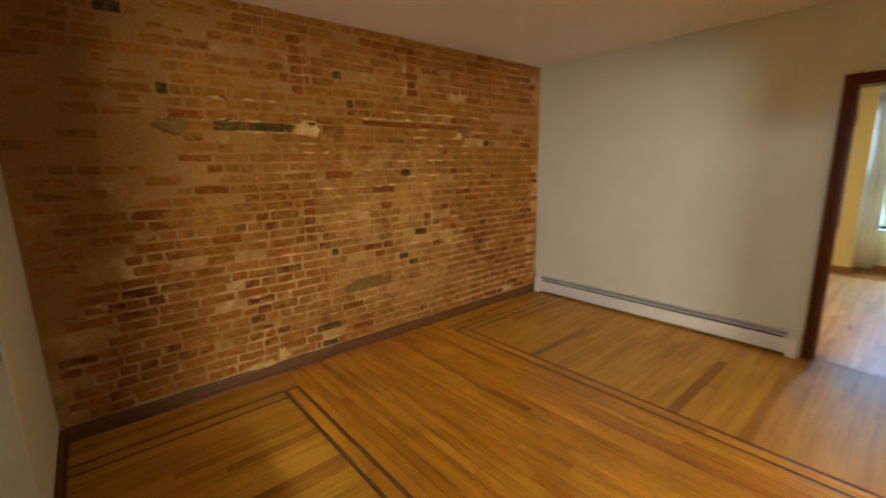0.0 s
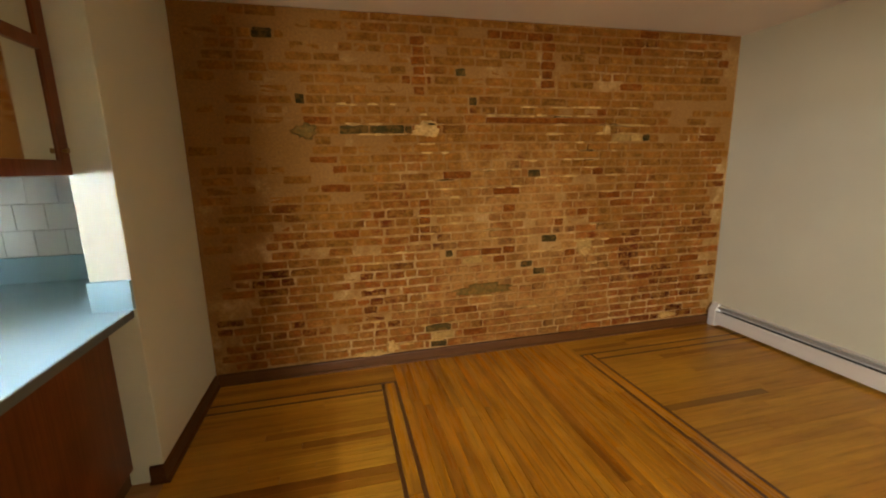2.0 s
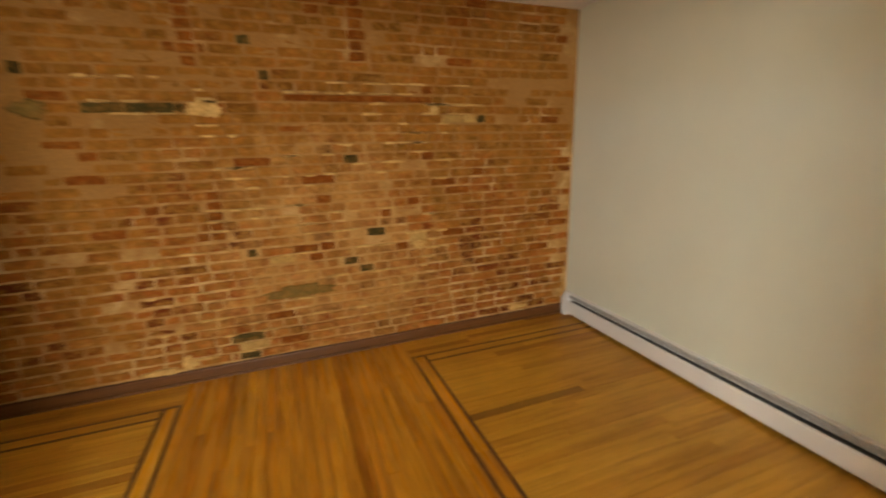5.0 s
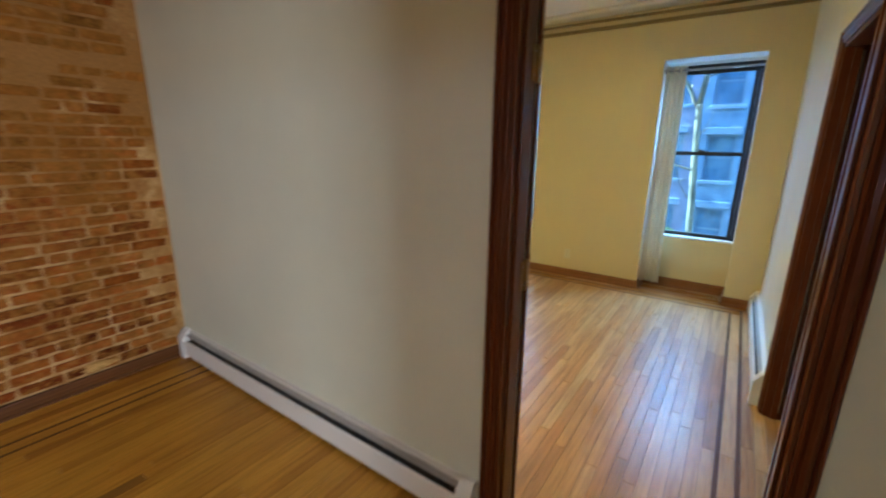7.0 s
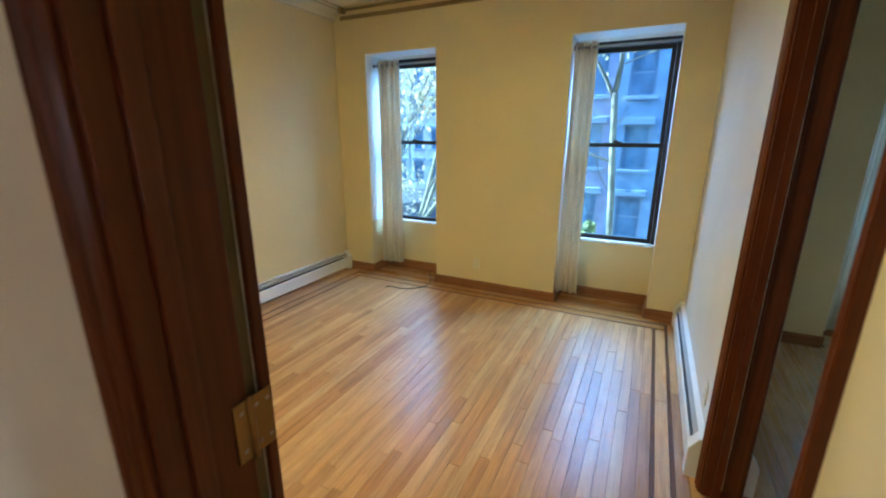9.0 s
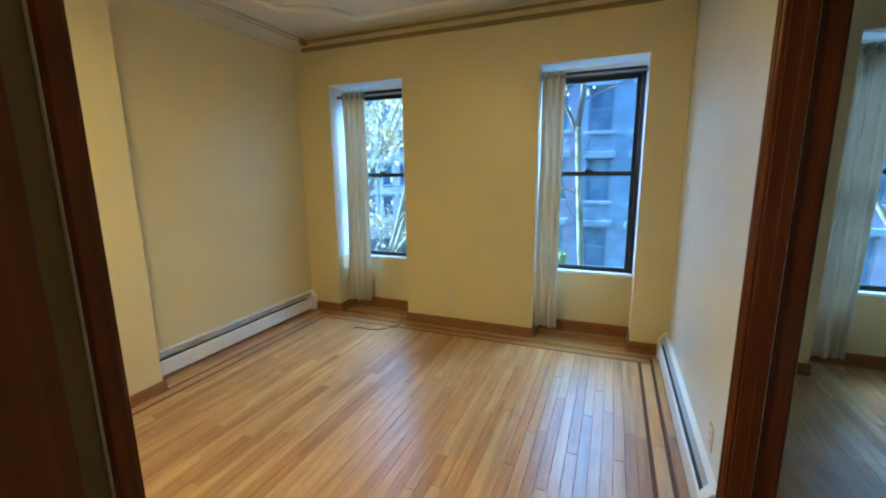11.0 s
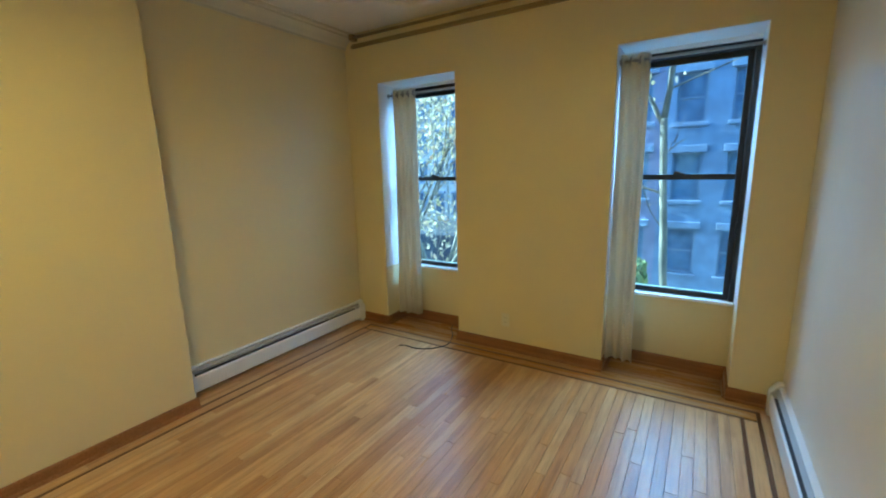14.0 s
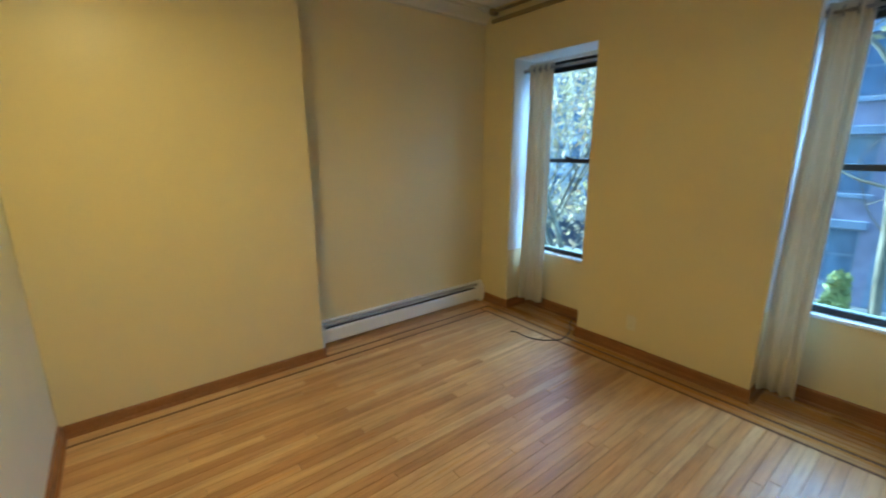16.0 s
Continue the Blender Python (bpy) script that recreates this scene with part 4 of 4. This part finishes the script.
sme.materials.append(M["shrub"])
so = new("foliage", sme)
so.parent = bush
part("stem", tube([(0, 0, 0), (0.02, 0, 1.5), (0, 0.02, 3.5)], [0.05, 0.04, 0.015], 8), M["bark"], bush)

# ---- floors, board by board ----


def board_mesh(length, width, cache={}):
    key = (round(length, 3), round(width, 4))
    if key not in cache:
        L, W, e = key[0] / 2, key[1] / 2, 0.0011
        rings = [(L, W, -0.007), (L, W, -0.0011), (L - e, W - e, 0.0)]
        v = [(sx * a, sy * b, z) for a, b, z in rings for sx, sy in ((-1, -1), (1, -1), (1, 1), (-1, 1))]
        f = [(8, 9, 10, 11)] + [(4 * r + i, 4 * r + (i + 1) % 4, 4 * r + 4 + (i + 1) % 4, 4 * r + 4 + i) for r in (0, 1) for i in range(4)]
        me = bpy.data.meshes.new("floor_board")
        me.from_pydata(v, [], f)
        cache[key] = me
    return cache[key]


def lay(x0, x1, y0, y1, along, width, shortest, longest, rnd):
    """Rows of boards over a rectangle: (centre x, centre y, length, width, along)."""
    out = []
    a0, a1, b0, b1 = (x0, x1, y0, y1) if along == "x" else (y0, y1, x0, x1)
    n = max(1, round((b1 - b0) / width))
    w = (b1 - b0) / n
    for i in range(n):
        b = b0 + w * (i + 0.5)
        a = a0
        nxt = a0 + rnd.uniform(0.3, 1.0) * longest
        while a < a1 - 1e-6:
            e = min(nxt, a1)
            if a1 - e < shortest * 0.6:
                e = a1
            c = (a + e) / 2
            seam = 0.0022 if i % 9 in (2, 6) else 0.0010
            out.append((c, b, e - a - 0.0012, w - seam, along) if along == "x" else (b, c, e - a - 0.0012, w - seam, along))
            a = e
            nxt = e + rnd.uniform(shortest, longest)
    return out


def set_boards(parent, rows, mat_x, mat_y, name="floor_board"):
    for x, y, L, W, along in rows:
        me = board_mesh(L, W)
        key = me.name + along + mat_x.name
        me2 = BOARDS.get(key)
        if me2 is None:
            me2 = me.copy()
            me2.materials.append(mat_x if along == "x" else mat_y)
            BOARDS[key] = me2
        ob = new(name, me2)
        ob.parent = parent
        ob.location = (x, y, 0)
        if along == "y":
            ob.rotation_euler = (0, 0, radians(90))


def join_boards(parent, rows, material, name="far_boards"):
    v, f = [], []
    for x, y, L, W, along in rows:
        a, b = (L / 2, W / 2) if along == "x" else (W / 2, L / 2)
        k = len(v)
        v += [(x + sx * a, y + sy * b, z) for z in (-0.007, 0.0) for sx, sy in ((-1, -1), (1, -1), (1, 1), (-1, 1))]
        f += [(k + 4, k + 5, k + 6, k + 7)] + [(k + i, k + (i + 1) % 4, k + 4 + (i + 1) % 4, k + 4 + i) for i in range(4)]
    me = bpy.data.meshes.new(name)
    me.from_pydata(v, [], f)
    me.materials.append(material)
    ob = new(name, me)
    ob.parent = parent
    ob["kind"] = "stuff"


BOARDS = {}
rnd = random.Random(4)
floor_a = structure("floor_middle", boxes((WEST, PA + 0.004, BACK, NORTH, -0.06, -0.0072)), M["subfloor"], "amber oak strip floor with dark inlaid border lines", "floor")
IX = (0.905, 1.02, 2.515, 2.63)
IY = (2.635, 2.75)
S = 0.022
near = lay(STUB_X, IX[0], -0.35, IY[0], "x", 0.062, 0.5, 1.3, rnd) + lay(IX[3], PA, -0.35, IY[0], "x", 0.062, 0.6, 1.4, rnd)
near += lay(IX[1], IX[2], -0.35, NORTH, "y", 0.062, 0.8, 1.9, rnd)
near += lay(STUB_X, IX[1], IY[1], NORTH, "x", 0.062, 0.7, 1.4, rnd) + lay(IX[2], PA, IY[1], NORTH, "x", 0.062, 0.7, 1.4, rnd)
for xm in ((IX[0] + IX[1]) / 2, (IX[2] + IX[3]) / 2):
    for ya, yb in ((-0.35, 0.65), (0.65, 1.65), (1.65, IY[1] - S)):
        near.append((xm, (ya + yb) / 2, yb - ya - 0.001, IX[1] - IX[0] - 2 * S - 0.001, "y"))
accent = min((r for r in near if r[4] == "x" and r[0] > IX[3]), key=lambda r: abs(r[1] - 1.945))
AY, AW = accent[1], accent[3]
near = [r for r in near if not (r[4] == "x" and r[1] == AY and r[0] > IX[3])]
near.append(((3.42 + PA) / 2, AY, PA - 3.42 - 0.001, AW, "x"))
near += [((STUB_X + IX[0]) / 2, (IY[0] + IY[1]) / 2, IX[0] - STUB_X, IY[1] - IY[0] - 2 * S - 0.001, "x"), ((IX[3] + PA) / 2, (IY[0] + IY[1]) / 2, PA - IX[3], IY[1] - IY[0] - 2 * S - 0.001, "x")]
set_boards(floor_a, near, M["oak_a_x"], M["oak_a_y"])
set_boards(floor_a, [((IX[3] + 3.42) / 2, AY, 3.42 - IX[3] - 0.001, AW, "x")], M["oak_dark"], M["oak_dark"])
join_boards(floor_a, lay(WEST, PA, BACK, -0.35, "x", 0.062, 0.6, 1.5, rnd) + lay(WEST, STUB_X, -0.35, 2.83, "x", 0.062, 0.6, 1.5, rnd), M["oak_a_rest"])
strips = []
for x in (IX[0] + S / 2, IX[1] - S / 2, IX[2] + S / 2, IX[3] - S / 2):
    top = IY[1] if x in (IX[1] - S / 2, IX[2] + S / 2) else IY[0] + S
    strips.append((x, (-0.35 + top) / 2, top + 0.35, S - 0.001, "y"))
for y, d in ((IY[0] + S / 2, 0.0), (IY[1] - S / 2, IX[1] - IX[0] - S)):
    strips.append(((STUB_X + IX[0] + d) / 2, y, IX[0] + d - STUB_X - 0.001, S - 0.001, "x"))
    strips.append(((IX[3] - d + PA) / 2, y, PA - IX[3] + d - 0.001, S - 0.001, "x"))
set_boards(floor_a, strips, M["walnut"], M["walnut"], "inlay_strip")

floor_b = structure("floor_front", boxes((PA + 0.004, SASH, RIGHT_C, NORTH, -0.06, -0.0072)), M["subfloor"], "pale oak strip floor with dark inlaid border lines", "floor")
FX = (7.455, 7.585)
FYR = (-0.395, -0.285)
FYL = (2.70, 2.82)
near = lay(PA + 0.05, FX[0], FYR[1], FYL[0], "x", 0.058, 0.5, 1.7, rnd)
edge = lay(FX[1], SASH, RIGHT, NORTH, "y", 0.058, 0.8, 1.6, rnd) + lay(PA + 0.05, FX[1], FYL[1], NORTH, "x", 0.06, 0.8, 1.6, rnd)
edge += lay(PA + 0.05, FX[1], RIGHT_C, FYR[0], "x", 0.06, 0.8, 1.6, rnd)
for ya, yb in ((FYR[0] + S, 0.7), (0.7, 1.8), (1.8, FYL[1] - S)):
    edge.append(((FX[0] + FX[1]) / 2, (ya + yb) / 2, yb - ya - 0.001, FX[1] - FX[0] - 2 * S - 0.001, "y"))
for xa, xb in ((PA + 0.05, 5.2), (5.2, 6.4), (6.4, FX[0])):
    for lo, hi in (FYR, FYL):
        edge.append(((xa + xb) / 2, (lo + hi) / 2, xb - xa - 0.001, hi - lo - 2 * S - 0.001, "x"))
set_boards(floor_b, near, M["oak_b_x"], M["oak_b_y"])
set_boards(floor_b, edge, M["oak_b_x"], M["oak_b_y"])
strips = [(FX[0] + S / 2, (FYR[1] + FYL[0]) / 2, FYL[0] - FYR[1] + 2 * S, S - 0.001, "y"), (FX[1] - S / 2, (FYR[0] + FYL[1]) / 2, FYL[1] - FYR[0], S - 0.001, "y")]
for y, d in ((FYR[1] - S / 2, 0), (FYR[0] + S / 2, FX[1] - FX[0] - S), (FYL[0] + S / 2, 0), (FYL[1] - S / 2, FX[1] - FX[0] - S)):
    strips.append(((PA + 0.05 + FX[0] + d) / 2, y, FX[0] + d - PA - 0.05, S - 0.001, "x"))
set_boards(floor_b, strips, M["walnut"], M["walnut"], "inlay_strip")
join_boards(floor_b, [(PA + 0.027, (D1[0] + D1[1]) / 2, D1[1] - D1[0], 0.044, "y")], M["oak_rest"], "threshold_board")

floor_c = structure("floor_small_room", boxes((PB, SASH, C_SOUTH, RIGHT_C, -0.06, -0.0072)), M["subfloor"], "oak strip floor of the small side room", "floor")
join_boards(floor_c, lay(PB, SASH, C_SOUTH, RIGHT_C, "x", 0.058, 0.6, 1.7, rnd), M["oak_rest"])

# ---- exposed brick wall, brick by brick ----
bricks = tagged(base("wall_brick"), "exposed old brick wall, orange-brown with smeared mortar", "brick wall", kind="structure")


def brick_mesh(L, H, seed, material):
    r = random.Random(seed)
    pts = []
    c = 0.006
    for sx, sz in ((-1, -1), (1, -1), (1, 1), (-1, 1)):
        X, Z = sx * L / 2, sz * H / 2
        k = c * r.uniform(0.4, 1.5)
        a, b = (X - sx * k, Z), (X, Z - sz * k)
        pts += [a, b] if sx * sz > 0 else [b, a]
        nx, nz = {(-1, -1): (0, -1), (1, -1): (1, 0), (1, 1): (0, 1), (-1, 1): (-1, 0)}[(sx, sz)]
        t = r.uniform(-0.25, 0.25)
        pts.append((t * L if nx == 0 else nx * L / 2, t * H if nz == 0 else nz * H / 2))
    pts = [(x + r.uniform(-0.004, 0.004), z + r.uniform(-0.0032, 0.0032)) for x, z in pts]
    n = len(pts)
    pts.sort(key=lambda p: math.atan2(p[1] / H, p[0] / L))
    d = r.uniform(0.003, 0.010)
    v = [(x, 0.004, z) for x, z in pts] + [(x * (1 - 0.003 / L), -d * 0.7, z * (1 - 0.003 / H)) for x, z in pts] + [(x * (1 - 0.012 / L), -d + r.uniform(-0.001, 0.001), z * (1 - 0.012 / H)) for x, z in pts]
    f = [(i, (i + 1) % n, n + (i + 1) % n, n + i) for i in range(n)] + [(n + i, n + (i + 1) % n, 2 * n + (i + 1) % n, 2 * n + i) for i in range(n)] + [tuple(range(2 * n, 3 * n))]
    return v, f


# single bricks and inserts that stand out: x, z, length, height, skin
FEATURES = [(0.835, 1.825, 0.195, 0.056, "brick_black"), (1.068, 1.825, 0.245, 0.056, "brick_black"), (1.222, 1.822, 0.045, 0.05, "brick_black"), (2.33, 1.885, 1.02, 0.040, "brick_red"),
            (2.372, 0.935, 0.13, 0.056, "brick_black"), (2.455, 1.08, 0.075, 0.056, "brick_red"), (2.225, 1.475, 0.10, 0.054, "brick_black"), (2.172, 0.74, 0.10, 0.05, "brick_black"),
            (2.285, 0.69, 0.10, 0.05, "brick_black"), (1.51, 0.835, 0.055, 0.05, "brick_black"), (1.41, 0.285, 0.21, 0.054, "brick_black"), (1.41, 0.145, 0.13, 0.054, "brick_black"),
            (1.45, 0.21, 0.18, 0.054, "brick_pale"), (3.00, 1.765, 0.16, 0.056, "brick_pale"), (3.15, 1.765, 0.12, 0.056, "brick_pale"), (3.245, 1.762, 0.06, 0.05, "brick_black"),
            (1.62, 2.185, 0.07, 0.05, "brick_black"), (1.715, 1.985, 0.055, 0.06, "brick_black"), (0.485, 2.0, 0.06, 0.06, "brick_black"), (0.285, 2.435, 0.12, 0.056, "brick_black"),
            (1.70, 0.775, 0.16, 0.05, "brick_pale"), (2.70, 0.835, 0.13, 0.10, "brick_pale")]
for k in range(6):
    FEATURES.append((1.305 + 0.004 * (k % 2), 2.43 - 0.0672 * k, 0.075 if k % 2 else 0.10, 0.052, "brick_red"))
    FEATURES.append((2.315 + 0.006 * (k % 2), 2.48 - 0.0672 * k, 0.11 if k % 2 else 0.08, 0.054, "brick_red"))
for k in range(5):
    FEATURES.append((1.325, 1.24 - 0.0672 * k, 0.08, 0.052, "brick_red"))
    FEATURES.append((1.235, 0.97 - 0.0672 * k * 0.5, 0.07, 0.05, "brick_red")) if k == 0 else None


FIRST = 0.088 + 0.0336
FEATURES = [(fx, FIRST + round((fz - FIRST) / 0.0672) * 0.0672, fl, fh, kind) for fx, fz, fl, fh, kind in FEATURES]


def free_spans(x, z, L):
    """What is left of a brick of length L at x once the inserts in its course are cut out."""
    spans = [(x - L / 2, x + L / 2)]
    for fx, fz, fl, fh, kind in FEATURES:
        if abs(z - fz) < 0.03:
            lo, hi = fx - fl / 2 - 0.009, fx + fl / 2 + 0.009
            spans = [s for a, e in spans for s in ((a, min(e, lo)), (max(a, hi), e)) if s[1] - s[0] > 0.035]
    return spans


for fx, fz, fl, fh, kind in FEATURES:
    v, f = brick_mesh(fl, fh, int(fx * 1000 + fz * 77), None)
    fm = bpy.data.meshes.new("brick")
    fm.from_pydata(v, [], f)
    fm.materials.append(M[kind])
    fo = new("brick", fm)
    fo.parent = bricks
    fo.location = (fx, NORTH + 0.002, fz)


def daub(name, x, z, w, h, material, seed, n=40):
    """A trowelled smear on the bricks, thin and ragged at its edge."""
    r = random.Random(seed)
    bm = bmesh.new()
    outer, inner = [], []
    for k in range(n):
        a = k * math.tau / n
        q = 1 + 0.13 * math.sin(3 * a + seed) + 0.1 * math.sin(7 * a + 2 * seed) + r.uniform(-0.1, 0.1)
        outer.append(bm.verts.new((x + math.cos(a) * w / 2 * q, NORTH + 0.001, z + math.sin(a) * h / 2 * q)))
        inner.append(bm.verts.new((x + math.cos(a) * w / 2 * q * 0.8, NORTH - 0.0125, z + math.sin(a) * h / 2 * q * 0.8)))
    for k in range(n):
        bm.faces.new((outer[k], outer[(k + 1) % n], inner[(k + 1) % n], inner[k]))
    bm.faces.new(inner)
    part(name, bm, material, bricks)


daub("cement_patch", 1.80, 0.545, 0.50, 0.10, M["patch"], 3)
daub("cement_patch", 0.50, 1.79, 0.16, 0.10, M["patch"], 5)
for dx, dz, dw, dh in ((1.36, 1.80, 0.20, 0.12), (2.86, 1.80, 0.07, 0.09), (0.86, 0.105, 0.26, 0.05), (1.03, 0.14, 0.09, 0.10), (2.70, 0.80, 0.12, 0.08), (3.60, 0.13, 0.20, 0.06)):
    daub("lime_daub", dx, dz, dw, dh, M["lime_patch"], int(dx * 100))
# bits of pale lime left in the joints, thickest round the old openings
jrnd = random.Random(15)
for x0, x1, z0, z1, many in ((0.75, 1.50, 1.66, 1.95, 16), (1.85, 3.20, 1.72, 1.97, 26), (1.30, 1.60, 0.95, 1.75, 16), (2.60, 2.95, 0.60, 1.75, 18), (0.75, 2.90, 0.10, 0.85, 44), (1.75, 2.65, 0.85, 1.65, 26)):
    for k in range(many):
        jz = FIRST + 0.0336 + round((jrnd.uniform(z0, z1) - FIRST) / 0.0672) * 0.0672
        daub("lime_daub", jrnd.uniform(x0, x1), jz + jrnd.uniform(-0.004, 0.004), jrnd.uniform(0.05, 0.17), jrnd.uniform(0.010, 0.020), M["lime_patch"], jrnd.randrange(999), 14)
COURSE = 0.0672
variants = {}
rest_v, rest_f = [], []
brnd = random.Random(21)
count = 0


def sunk(x, z):
    """How deep the bricks lie under the dragged mortar."""
    cover = 0.0042 * min(1, max(0, (z - 0.55) / 0.8)) + 0.0042 * min(1, max(0, (1.5 - x) / 0.9))
    cover += 0.0075 * noise.noise(Vector((x * 2.1, 3.7, z * 2.6))) + 0.004 * noise.noise(Vector((x * 6.0, 9.1, z * 7.0)))
    cover -= 0.003 * max(0, 1 - abs(x - 3.1) / 0.8)
    return max(-0.002, min(0.0095, cover))


def set_brick(xc, z, L, H, kind):
    global count
    near_eye = 0.55 < xc < 2.9 and 0.1 < z < 1.55 and count < 235
    dz = brnd.uniform(-0.003, 0.003) + 0.006 * math.sin(1.9 * xc + 2.3 * z)
    if near_eye or kind:
        q = (round(L / 0.012), kind or "brick", brnd.randrange(5))
        if q not in variants:
            v, f = brick_mesh(q[0] * 0.012, COURSE - 0.013, q[0] * 37 + q[2] * 101, None)
            vm = bpy.data.meshes.new("brick")
            vm.from_pydata(v, [], f)
            vm.materials.append(M[q[1]])
            variants[q] = vm
        bo = new("brick", variants[q])
        bo.parent = bricks
        bo.location = (xc, NORTH + 0.004 + sunk(xc, z) + brnd.uniform(-0.002, 0.002), z + dz)
        bo.rotation_euler = (0, radians(brnd.uniform(-0.8, 0.8)), 0)
        count += 1
    else:
        v, f = brick_mesh(L, H, brnd.randrange(10 ** 6), None)
        k = len(rest_v)
        oy = sunk(xc, z) + brnd.uniform(-0.002, 0.002)
        rest_v.extend((xc + a, NORTH + 0.004 + oy + bb, z + dz + c) for a, bb, c in v)
        rest_f.extend(tuple(i + k for i in fc) for fc in f)


z = 0.088 + COURSE / 2
row = 0
while z < CEIL_A + 0.02:
    x = STUB_X - 0.02 - brnd.uniform(0, 0.18)
    header_row = row % 6 == 3
    while x < PA:
        centre = 1.75 < x < 2.70 and 0.5 < z < 1.75
        L = 0.098 if header_row or brnd.random() < (0.6 if centre else 0.24) else brnd.choice((0.195, 0.205, 0.19))
        L *= brnd.uniform(0.86, 1.08)
        gap = brnd.uniform(0.007, 0.018)
        xc = x + L / 2
        x += L + gap
        if xc - L / 2 < STUB_X + 0.002 or xc + L / 2 > PA - 0.002:
            continue
        H = (COURSE - brnd.uniform(0.010, 0.016))
        kind = None
        if brnd.random() < 0.04:
            kind = "brick_red"
        if z + H / 2 > CEIL_A:
            continue
        for sa, se in free_spans(xc, z, L):
            set_brick((sa + se) / 2, z, se - sa, H, kind)
    z += COURSE
    row += 1
me = bpy.data.meshes.new("outer_bricks")
me.from_pydata(rest_v, [], rest_f)
me.materials.append(M["brick_rest"])
ob = new("outer_bricks", me)
ob.parent = bricks
ob["kind"] = "stuff"
